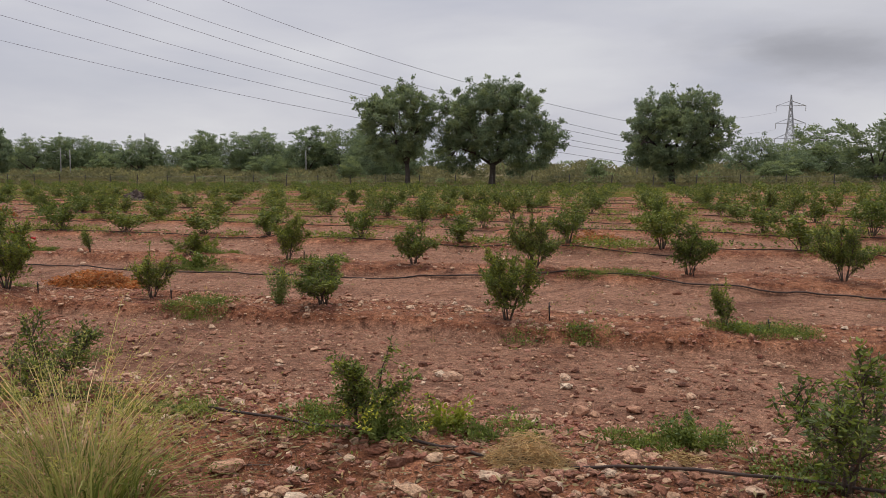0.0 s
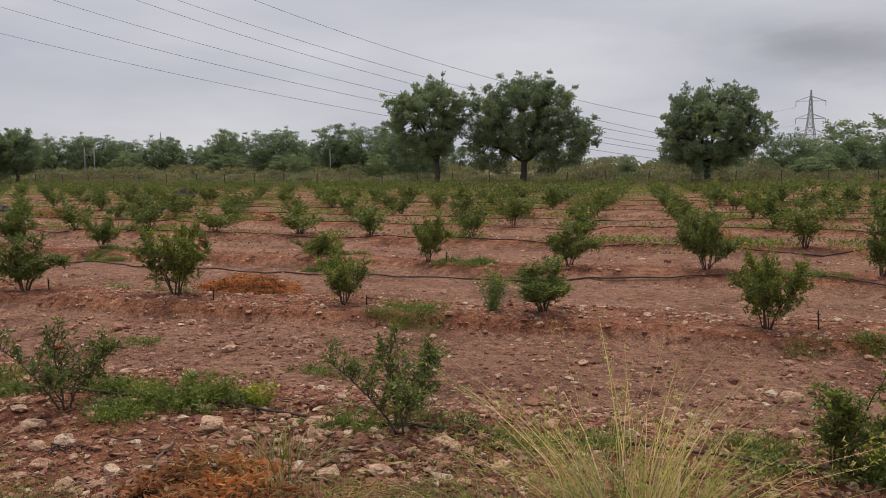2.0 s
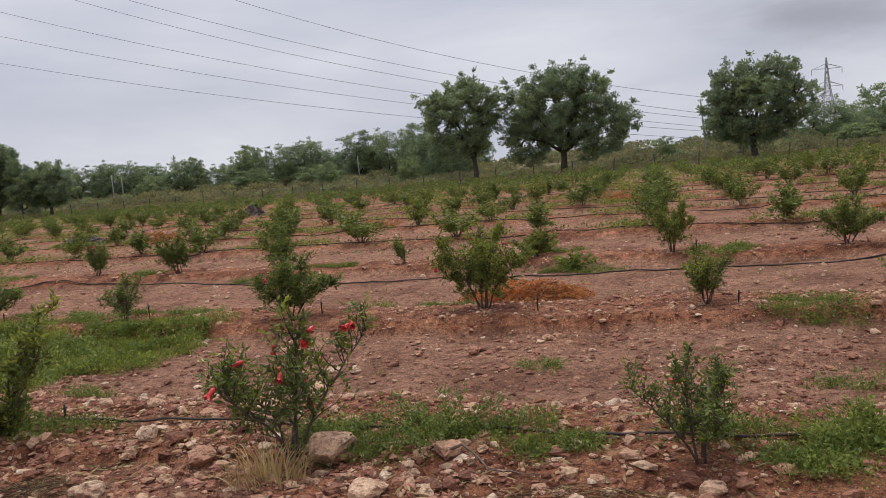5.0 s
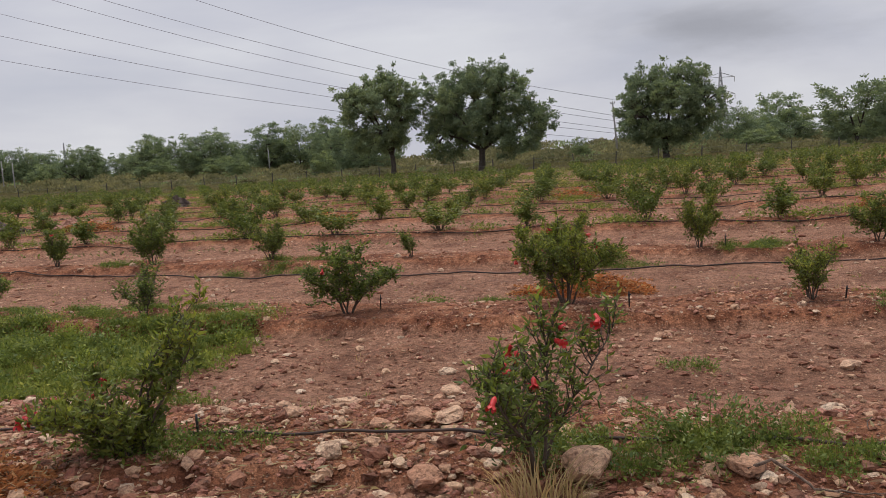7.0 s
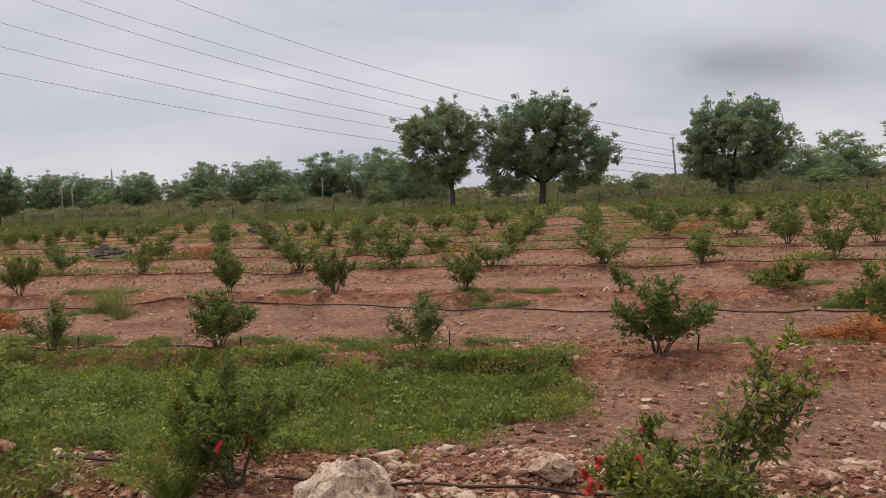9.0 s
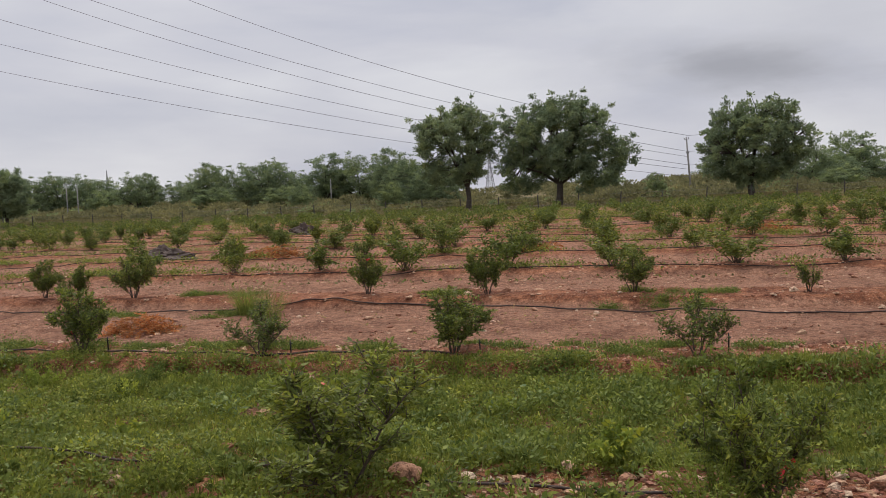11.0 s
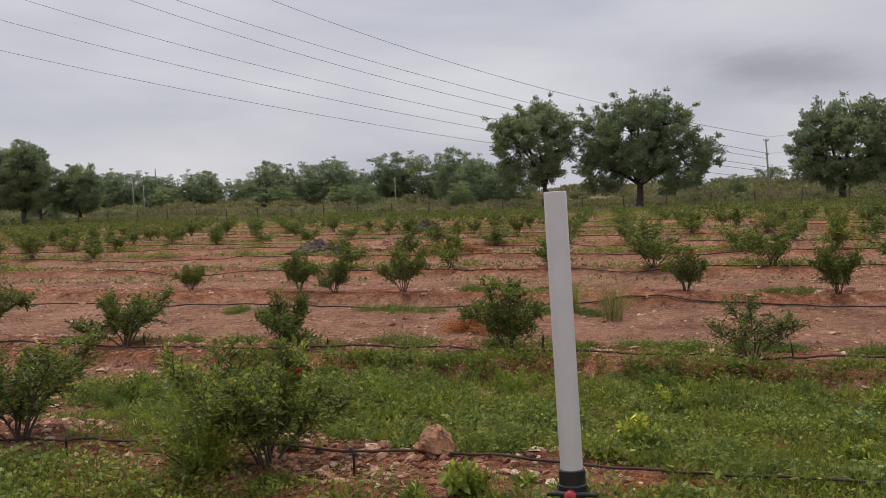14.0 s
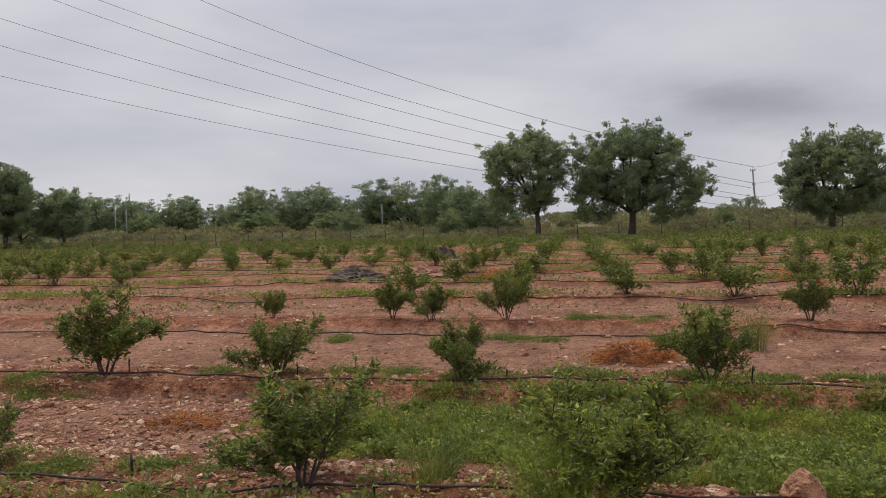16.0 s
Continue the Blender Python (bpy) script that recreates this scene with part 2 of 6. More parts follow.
FEATHER = leaf_material("pale_feathery_leaf", (0.10, 0.15, 0.05), (0.19, 0.25, 0.09), (0.30, 0.34, 0.14), 0.6, 0.3)
PETAL = plain_material("red_petal", (0.46, 0.012, 0.016), (0.62, 0.035, 0.03), 60, 0.5)
TWIG = bark_material("grey_brown_twig", (0.055, 0.04, 0.03), (0.13, 0.095, 0.07), 60)
DEADWOOD = bark_material("dead_wood", (0.07, 0.045, 0.032), (0.24, 0.17, 0.125), 90)
BARK = bark_material("dark_bark", (0.035, 0.028, 0.022), (0.09, 0.07, 0.055), 6)
STONES = stone_material("loose_stone", [(0.0, (0.22, 0.08, 0.043)), (0.28, (0.36, 0.155, 0.088)), (0.55, (0.53, 0.30, 0.18)), (0.84, (0.66, 0.425, 0.265)), (1.0, (0.76, 0.58, 0.415))], True)
ROCK = stone_material("field_rock", [(0.0, (0.47, 0.225, 0.13)), (0.4, (0.62, 0.355, 0.22)), (0.75, (0.72, 0.47, 0.305)), (1.0, (0.76, 0.55, 0.38))], False)
LIME = stone_material("pale_limestone", [(0.0, (0.72, 0.50, 0.33)), (1.0, (0.80, 0.61, 0.44))], False)
HOSE = plain_material("black_hose", (0.016, 0.013, 0.012), (0.09, 0.052, 0.038), 5, 0.8)
PVC = plain_material("grey_white_pvc", (0.56, 0.55, 0.53), (0.62, 0.61, 0.59), 5, 0.42)
BLACK = plain_material("black_plastic", (0.010, 0.010, 0.011), (0.02, 0.02, 0.02), 30, 0.4)
RED = plain_material("red_plastic", (0.42, 0.025, 0.04), (0.5, 0.04, 0.05), 30, 0.4)
STEEL = plain_material("galvanised_steel", (0.30, 0.31, 0.33), (0.42, 0.43, 0.45), 2, 0.5)
CONCRETE = plain_material("weathered_concrete", (0.24, 0.23, 0.22), (0.36, 0.34, 0.32), 4, 0.9)
POST = plain_material("dark_fence_post", (0.04, 0.035, 0.03), (0.09, 0.08, 0.07), 6, 0.9)
WIRE = plain_material("dull_wire", (0.17, 0.165, 0.2), (0.22, 0.21, 0.25), 1, 0.5)
CHAR = plain_material("dark_manure", (0.012, 0.010, 0.009), (0.05, 0.035, 0.028), 9, 0.95, 0.05)
COMPOST = plain_material("dark_compost", (0.045, 0.033, 0.028), (0.12, 0.085, 0.068), 5, 0.95, 0.12)
RUSTY = stone_material("rust_brown_stone", [(0.0, (0.46, 0.22, 0.12)), (1.0, (0.52, 0.27, 0.15))], False)
SCRUB = leaf_material("scrub_leaf", (0.15, 0.155, 0.08), (0.21, 0.205, 0.11), (0.28, 0.265, 0.145), 0.8, 0.35, 0.3)
CLOD = stone_material("soil_clod", [(0.0, (0.15, 0.056, 0.03)), (0.6, (0.235, 0.095, 0.053)), (1.0, (0.30, 0.135, 0.08))], True)
GRAVEL = stone_material("red_gravel", [(0.0, (0.27, 0.095, 0.058)), (0.5, (0.42, 0.17, 0.11)), (1.0, (0.55, 0.28, 0.19))], True)
EARTH = plain_material("loose_red_earth", (0.24, 0.11, 0.075), (0.36, 0.19, 0.13), 12, 0.95, 0.03)


# ---- mesh helpers ----
def mesh_of(name, verts, faces, mats, slots=None, smooth=False):
    me = bpy.data.meshes.new(name)
    me.from_pydata([tuple(v) for v in verts], [], faces)
    for m in mats:
        me.materials.append(m)
    if slots is not None:
        me.polygons.foreach_set("material_index", slots)
    if smooth:
        me.polygons.foreach_set("use_smooth", [True] * len(me.polygons))
    me.update()
    return me


def part(name, me, parent, label=""):
    ob = new(name, me)
    ob.parent = parent
    if label:
        tagged(ob, label)
    return ob


class Build:
    """Collects vertices, faces and material slots of one mesh."""

    def __init__(self):
        self.v, self.f, self.s = [], [], []

    def add(self, verts, faces, slot=0):
        k = len(self.v)
        self.v.extend(verts)
        self.f.extend(tuple(i + k for i in f) for f in faces)
        self.s.extend([slot] * len(faces))

    def tube(self, points, radii, sides=5, slot=0):
        pts = [Vector(p) for p in points]
        ring = []
        side = None
        for i, p in enumerate(pts):
            d = (pts[min(i + 1, len(pts) - 1)] - pts[max(i - 1, 0)]).normalized()
            if side is None:
                side = d.orthogonal().normalized()
            side = (side - d * side.dot(d)).normalized()
            up = d.cross(side)
            ring.append([p + (side * math.cos(a) + up * math.sin(a)) * radii[i] for a in (2 * math.pi * j / sides for j in range(sides))])
        verts = [v for r in ring for v in r]
        faces = [(i * sides + j, i * sides + (j + 1) % sides, (i + 1) * sides + (j + 1) % sides, (i + 1) * sides + j)
                 for i in range(len(pts) - 1) for j in range(sides)]
        faces += [tuple(reversed(range(sides))), tuple(range(len(verts) - sides, len(verts)))]
        self.add(verts, faces, slot)

    def leaf(self, at, along, across, length, width, slot=0, fold=0.25):
        """A pointed leaf of six corners, folded along its midrib."""
        n = along.cross(across)
        lift = n * width * fold
        a, b = at + along * length * 0.35, at + along * length * 0.72
        w1, w2 = across * width * 0.5, across * width * 0.36
        self.add([at, a + w1 + lift, b + w2 + lift, at + along * length - n * length * 0.06, b - w2 + lift, a - w1 + lift], [(0, 1, 2, 3, 4, 5)], slot)

    def card(self, at, along, across, length, width, slot=0):
        """A small diamond leaf of four corners."""
        m = at + along * length * 0.5
        self.add([at, m + across * width * 0.5, at + along * length, m - across * width * 0.5], [(0, 1, 2, 3)], slot)

    def mesh(self, name, mats, smooth=False):
        return mesh_of(name, self.v, self.f, mats, self.s, smooth)


def unit(r):
    while True:
        v = Vector((r.uniform(-1, 1), r.uniform(-1, 1), r.uniform(-1, 1)))
        if 0.05 < v.length < 1:
            return v.normalized()


def side_of(along, r):
    v = along.cross(unit(r))
    return v.normalized() if v.length > 1e-4 else along.orthogonal().normalized()


def flat_side(along, r, loose=0.6):
    """Across a leaf that mostly lies face up."""
    v = along.cross(Vector((0, 0, 1)) + unit(r) * loose)
    return v.normalized() if v.length > 1e-3 else side_of(along, r)


def lattice(ix, iy, seed):
    h = (ix.astype(np.int64) * 374761393 + iy.astype(np.int64) * 668265263 + seed * 974634777) & 0xFFFFFFFF
    h = ((h ^ (h >> 13)) * 1274126177) & 0xFFFFFFFF
    return ((h ^ (h >> 16)) & 0xFFFF) / 65535.0


def lumps(x, y, size, seed):
    """Smooth noise from -1 to 1 with lumps of that size."""
    x, y = np.asarray(x, float) / size, np.asarray(y, float) / size
    ix, iy = np.floor(x), np.floor(y)
    fx, fy = x - ix, y - iy
    fx, fy = fx * fx * (3 - 2 * fx), fy * fy * (3 - 2 * fy)
    a, b = lattice(ix, iy, seed), lattice(ix + 1, iy, seed)
    c, d = lattice(ix, iy + 1, seed), lattice(ix + 1, iy + 1, seed)
    return 2 * ((a * (1 - fx) + b * fx) * (1 - fy) + (c * (1 - fx) + d * fx) * fy) - 1


def step(a, b, x):
    t = np.clip((np.asarray(x, float) - a) / (b - a), 0, 1)
    return t * t * (3 - 2 * t)


# ---- the ground ----
ROWS = 16


def row_y(k, x):
    """Where planting row k runs."""
    if k == 1:
        return 6.60 - 0.020 * x
    if k == 2:
        return 10.74 + 0.08 * step(-7.4, -5.6, x)
    if k == 3:
        return 15.15 - 0.040 * x
    return 19.6 + 4.7 * (k - 4) - 0.05 * x


def height(x, y):
    """The ground's height: low beds along the rows, lanes between them, clods, and a slow rise behind the fence."""
    x, y = np.asarray(x, float), np.asarray(y, float)
    x = np.clip(x, -200, 150)
    bed = np.zeros(np.broadcast(x, y).shape)
    for k in range(1, ROWS + 1):
        d = y - row_y(k, x) + 0.12 * lumps(x, y, 1.1, 40 + k)
        bed = np.maximum(bed, step(-0.65, -0.46, d) * (1 - step(0.3, 1.3, d)))
    bed = np.maximum(bed, (1 - step(6.3, 7.2, y)) * (0.75 + 0.3 * lumps(x, y, 1.3, 7)))
    z = -0.15 + 0.15 * bed
    near = 1 - step(30, 60, y)
    z = z + near * (0.024 * lumps(x, y, 0.7, 1) + 0.018 * lumps(x, y, 0.27, 2) + (0.009 + 0.018 * (1 - step(6.0, 7.6, y))) * lumps(x, y, 0.17, 3))
    z = z + (0.01 + 0.04 * step(22, 40, y)) * lumps(x, y, 4.0, 5) - 0.02 * step(7.5, 9.5, y)
    z = z + 0.3 * step(78, 95, y) + 1.2 * step(95, 150, y) + 0.5 * step(95, 130, y) * lumps(x, y, 17, 6)
    z = z + 0.6 * step(55, 95, -x) * step(60, 90, y)
    return z


def graded(lo, hi, fine, far_lo, far_hi, grow):
    mid = list(np.arange(lo, hi, fine))
    a, s = lo, fine
    low = []
    while a > far_lo:
        s *= grow
        a -= s
        low.append(a)
    a, s = mid[-1], fine
    high = []
    while a < far_hi:
        s *= grow
        a += s
        high.append(a)
    return np.array(low[::-1] + mid + high)


gx, gy = graded(-28.5, 4, 0.095, -2600, 2600, 1.18), graded(4.0, 12.0, 0.08, -1500, 3600, 1.05)
GX, GY = np.meshgrid(gx, gy)
GZ = height(GX, GY)
nx, ny = len(gx), len(gy)
idx = np.arange(nx * ny).reshape(ny, nx)
quads = np.stack([idx[:-1, :-1], idx[:-1, 1:], idx[1:, 1:], idx[1:, :-1]], -1).reshape(-1, 4)
me = bpy.data.meshes.new("ground")
me.from_pydata(np.stack([GX, GY, GZ], -1).reshape(-1, 3).tolist(), [], quads.tolist())
me.materials.append(SOIL)
me.polygons.foreach_set("use_smooth", [True] * len(me.polygons))
me.update()
tagged(new("ground", me), "stony red-brown farm soil with raised planting beds", "soil", kind="structure")


GXL, GYL = gx.tolist(), gy.tolist()


def ground_z(x, y):
    """The height of the ground sheet at one place."""
    i = min(max(int(np.searchsorted(gx, x, "right")) - 1, 0), nx - 2)
    j = min(max(int(np.searchsorted(gy, y, "right")) - 1, 0), ny - 2)
    u, v = (x - GXL[i]) / (GXL[i + 1] - GXL[i]), (y - GYL[j]) / (GYL[j + 1] - GYL[j])
    return float((GZ[j, i] * (1 - u) + GZ[j, i + 1] * u) * (1 - v) + (GZ[j + 1, i] * (1 - u) + GZ[j + 1, i + 1] * u) * v)


# ---- trees ----
def in_lobes(p, lobes):
    """How deep a point lies in the nearest lobe: 0 at its heart, 1 on its skin."""
    return min(math.sqrt(((p.x - c[0]) / q[0]) ** 2 + ((p.y - c[1]) / q[1]) ** 2 + ((p.z - c[2]) / q[2]) ** 2) for c, q in lobes)


def tree_meshes(name, seed, trunk_h, trunk_r, lobes, nodes, per_node, leaf, mats, clump=0.75, low=1.3, spiky=0.3, tufts=0.3):
    """Trunk, limbs and twigs, and a crown of leaf tufts at the twig ends, spread through ellipsoid lobes (centre, radii)."""
    r = random.Random(seed)
    wood, crown = Build(), Build()
    weights = [(rx * ry * rz) ** 0.7 for _, (rx, ry, rz) in lobes]
    heart = Vector((0, 0, sum(c[2] for c, _ in lobes) / len(lobes) - 1.0))
    ends, cells, sprays = [], {}, []
    gap = clump * 0.72
    for _ in range(nodes * 14):
        if len(ends) >= nodes:
            break
        (cx, cy, cz), (rx, ry, rz) = r.choices(lobes, weights)[0]
        d = unit(r) * r.uniform(0.2, 1.0) ** 0.5 * r.uniform(0.86, 1.1)
        p = Vector((cx + d.x * rx, cy + d.y * ry, cz + d.z * rz))
        hole = noise.noise(p * 0.62 + Vector((seed, 0, 0))) + 0.35 * noise.noise(p * 1.5)
        if p.z < low or hole < -0.29 or (in_lobes(p, lobes) < 0.6 and r.random() < 0.5):
            continue
        key = (int(p.x // gap), int(p.y // gap), int(p.z // gap))
        if any((q - p).length < gap for i in (-1, 0, 1) for j in (-1, 0, 1) for k in (-1, 0, 1) for q in cells.get((key[0] + i, key[1] + j, key[2] + k), ())):
            continue
        cells.setdefault(key, []).append(p)
        ends.append(p)
    for c in list(ends):
        out = (c - heart).normalized()
        if out.z > 0.1 and r.random() < tufts and in_lobes(c, lobes) > 0.75:
            p = c + (out + Vector((0, 0, 0.5)) + unit(r) * 0.4).normalized() * clump * r.uniform(0.9, 1.7)
            sprays.append(p)
    fork = Vector((r.uniform(-0.15, 0.15), 0, trunk_h))
    wood.tube([Vector((0, 0, -0.3)), Vector((0, 0, 0.15)), fork * 0.5 + Vector((r.uniform(-0.12, 0.12), 0, 0)), fork], [trunk_r * 1.5, trunk_r * 1.1, trunk_r * 0.92, trunk_r * 0.85], 9)
    mains = []
    for (cx, cy, cz), (rx, ry, rz) in lobes:
        tip = Vector((cx + r.uniform(-0.3, 0.3) * rx, cy + r.uniform(-0.5, 0.5) * ry, max(cz + 0.2 * rz, trunk_h + 0.5)))
        midp = fork.lerp(tip, 0.5) + Vector((r.uniform(-0.2, 0.2), r.uniform(-0.2, 0.2), 0.25))
        wood.tube([fork - Vector((0, 0, 0.15)), midp, tip], [trunk_r * 0.6, trunk_r * 0.4, trunk_r * 0.15], 6)
        mains += [fork.lerp(midp, 0.6), midp, midp.lerp(tip, 0.5), tip]
    for c in ends[::2] + sprays:
        s = min(mains, key=lambda m: (m - c).length + (0.6 if m.z > c.z else 0))
        m = s.lerp(c, 0.5) + unit(r) * 0.2
        wood.tube([s, m, c], [trunk_r * 0.17, trunk_r * 0.1, trunk_r * 0.04], 4)
    for j, c in enumerate(ends + sprays):
        size = clump * (r.uniform(0.55, 1.2) if j < len(ends) else r.uniform(0.4, 0.62))
        outward = (c - heart).normalized()
        tint = 1 if r.random() < 0.16 + 0.12 * outward.z else 0
        for _ in range(int(per_node * (size / clump) ** 1.5)):
            d = unit(r)
            p = c + Vector((d.x, d.y, d.z * 0.75)) * size * r.random() ** 0.45
            L = leaf * r.uniform(0.6, 1.4)
            if r.random() < spiky:
                along = (d + outward * 0.5 + Vector((0, 0, 0.25)) + unit(r) * 0.3).normalized()
                crown.card(p, along, side_of(along, r), L * 1.25, L * 0.55, tint)
            else:
                face = (d * 0.9 + outward * 0.6 + unit(r) * 0.8 + Vector((0, 0, 0.2))).normalized()
                along = side_of(face, r)
                crown.card(p - along * L * 0.5, along, face.cross(along), L, L * 0.7, tint)
    return wood.mesh(name + "_wood", [BARK], True), crown.mesh(name + "_crown", mats)


def tree(name, x, y, meshes, label, category="tree", group="", turn=0.0, scale=(1, 1, 1)):
    base = new(name)
    base.matrix_basis = pose(x, y, ground_z(x, y), 0, 0, turn) @ Matrix.Diagonal((*scale, 1))
    part("trunk", meshes[0], base, "dark brown trunk with spreading limbs")
    part("crown", meshes[1], base, "uneven leafy crown with gaps")
    return tagged(base, label, category, group)


GREENS = [TREE_LEAF, PALE_TREE_LEAF]
tree("broadleaf_tree", -33.1, 89.9, tree_meshes("grove_tree_a", 11, 2.2, 0.28, [
    ((-1.3, 0, 6.3), (3.9, 3.8, 3.6)), ((1.0, 0, 7.9), (2.1, 2.6, 2.4)), ((-3.6, 0, 6.9), (2.2, 2.4, 2.4)), ((-2.4, 0, 8.6), (2.4, 2.4, 1.7)), ((-1.4, 0, 3.9), (3.4, 2.8, 1.9)), ((1.3, 0, 5.0), (2.0, 2.4, 2.2)), ((-0.2, 0, 9.2), (1.6, 1.8, 1.3))],
    270, 170, 0.19, GREENS, 0.6, 1.4, 0.35, 0.5), "tall rounded dark green broadleaf tree behind the fence", group="trees behind the fence", scale=(1.02, 1.0, 1.06))
tree("broadleaf_tree", -23.5, 90.6, tree_meshes("grove_tree_b", 12, 2.3, 0.36, [
    ((-0.4, 0, 7.0), (4.6, 4.4, 3.7)), ((-3.9, 0, 7.6), (2.5, 2.8, 2.7)), ((3.3, 0, 7.5), (2.4, 2.8, 2.9)), ((5.7, 0, 4.7), (2.3, 2.5, 2.1)), ((3.8, 0, 3.3), (3.5, 3.0, 2.2)), ((-3.9, 0, 3.6), (2.7, 2.8, 2.5)), ((0.5, 0, 9.6), (2.6, 2.4, 1.5)), ((0, 0, 4.4), (2.6, 2.8, 2.0))],
    400, 210, 0.2, GREENS, 0.74, 1.2, 0.25, 0.35), "broad two-lobed dark green tree, the largest behind the fence", group="trees behind the fence")
tree("broadleaf_tree", -4.5, 90.4, tree_meshes("grove_tree_c", 13, 1.9, 0.33, [
    ((0.3, 0, 4.9), (4.5, 4.3, 3.5)), ((0.9, 0, 7.2), (3.5, 3.1, 2.3)), ((-2.9, 0, 4.4), (2.2, 2.8, 2.6)), ((3.5, 0, 4.9), (2.2, 2.8, 2.5)), ((0.3, 0, 2.6), (4.0, 3.2, 1.7)), ((-1.7, 0, 7.0), (2.2, 2.4, 2.2))],
    470, 120, 0.2, GREENS, 0.52, 1.0, 0.5, 0.6), "wide dome-shaped dark green tree with spiky clumps", group="trees behind the fence")
tree("broadleaf_tree", -92.8, 81.5, tree_meshes("edge_tree_a", 14, 1.6, 0.3, [
    ((0, 0, 6.0), (3.5, 3.3, 3.3)), ((-1.4, 0, 4.0), (3.4, 3.0, 2.4)), ((0.9, 0, 8.1), (2.0, 2.0, 1.7)), ((1.6, 0, 3.6), (2.4, 2.4, 1.9))],
    300, 200, 0.2, GREENS, 0.68, 1.3, 0.35), "tall dense dark green tree at the field's edge", group="trees behind the fence", scale=(1.0, 1.0, 0.95))
tree("broadleaf_tree", -87.6, 84.5, tree_meshes("edge_tree_b", 15, 1.1, 0.22, [
    ((0, 0, 4.0), (2.6, 2.5, 2.4)), ((1.3, 0, 2.9), (2.2, 2.0, 1.7)), ((-0.8, 0, 2.4), (2.2, 2.0, 1.4))],
    170, 180, 0.2, GREENS, 0.66, 0.9, 0.35), "low rounded dark green tree beside a taller one", group="trees behind the fence")

DOME = tree_meshes("dome_tree", 21, 0.9, 0.2, [((0, 0, 4.4), (3.4, 3.0, 2.8)), ((-2.2, 0, 2.8), (2.4, 2.2, 2.1)), ((2.2, 0, 2.7), (2.4, 2.2, 2.1)), ((0, 0, 1.6), (2.6, 2.2, 1.4))], 120, 120, 0.2, GREENS, 0.66, 0.5, 0.4)
TALL = tree_meshes("tall_tree", 22, 1.0, 0.2, [((0, 0, 5.4), (2.4, 2.4, 3.2)), ((1.1, 0, 3.0), (2.2, 2.0, 2.2)), ((-1.2, 0, 3.0), (2.0, 1.8, 2.2))], 105, 120, 0.2, GREENS, 0.62, 0.6, 0.4)
OPEN = tree_meshes("open_tree", 23, 1.2, 0.16, [((-1.4, 0, 4.6), (2.2, 2.0, 2.2)), ((1.5, 0, 5.0), (2.2, 2.2, 2.0)), ((0.2, 0, 2.9), (3.0, 2.2, 1.9)), ((0, 0, 1.5), (2.4, 1.8, 1.1))], 110, 105, 0.2, GREENS, 0.58, 0.5, 0.5)
PALE = tree_meshes("pale_tree", 24, 0.9, 0.15, [((0, 0, 4.3), (2.6, 2.4, 2.5)), ((1.2, 0, 2.6), (2.4, 2.0, 2.0)), ((-1.0, 0, 2.2), (2.2, 2.0, 1.8))], 105, 110, 0.2, [PALE_TREE_LEAF, TREE_LEAF], 0.6, 0.5, 0.4)
KINDS = {
    "d": (DOME, 7.4, "rounded dark green field-edge tree"), "t": (TALL, 8.6, "upright dark green field-edge tree"),
    "o": (OPEN, 7.2, "open-crowned green tree with see-through gaps"), "p": (PALE, 6.9, "pale yellow-green small tree")}
# kind, x, y, top height, width factor
SKYLINE_LEFT = [("d", -100, 92, 6.6, 1.0), ("d", -126, 130, 7.4, 1.15), ("o", -118, 131, 7.6, 1.0),
                ("o", -110, 130, 6.6, 1.0), ("d", -101.5, 130, 6.6, 1.0), ("t", -101, 133, 6.9, 0.9), ("d", -95, 134, 5.2, 1.0), ("d", -86.5, 130, 7.4, 1.0),
                ("t", -87.5, 131, 8.1, 0.8), ("o", -77, 130, 8.0, 1.1), ("d", -73, 131, 6.0, 1.0), ("d", -67, 134, 5.6, 0.8), ("t", -64, 125, 8.4, 1.1), ("d", -58.5, 125, 7.8, 1.05)]
SKYLINE_RIGHT = [("t", -51.5, 120, 8.6, 0.85), ("o", -44.0, 108, 6.8, 0.95), ("d", -40.5, 104, 5.4, 0.9), ("p", -46, 103, 3.6, 0.6), ("p", -13.8, 100, 3.1, 0.42),
                 ("d", 3.8, 110, 5.6, 0.85), ("p", 12.0, 128, 7.2, 1.2), ("o", 15.6, 101, 7.4, 1.05), ("t", 20, 104, 7.0, 1.1), ("d", 27, 106, 7.0, 1.1),
                 ("o", -2.0, 215, 5.6, 1.1)]
SKYLINE_FILL = [("d", -49, 128, 6.0, 1.2), ("o", -136, 128, 7.2, 1.1), ("d", -146, 124, 7.4, 1.2), ("p", -105, 126, 4.2, 1.2), ("p", -83, 124, 3.6, 1.2), ("d", -121.5, 134, 6.0, 1.1), ("d", -113, 135, 5.6, 1.1), ("d", -81, 134, 6.6, 1.0), ("p", -69, 120, 3.4, 1.0), ("d", 8.5, 118, 3.8, 1.0), ("p", 6, 104, 2.6, 0.9), ("p", 22, 112, 4.0, 1.1), ("d", -54, 130, 6.6, 1.1), ("p", -62.5, 112, 3.8, 0.6), ("d", 35, 112, 6.6, 1.1)]
turns = random.Random(5)
hedge = []
for i in range(26):
    hedge.append((turns.choice("ddot"), -172 + 4.9 * i + turns.uniform(-1.6, 1.6), 146 + turns.uniform(-5, 5), turns.uniform(3.2, 6.2), turns.uniform(0.6, 1.15)))
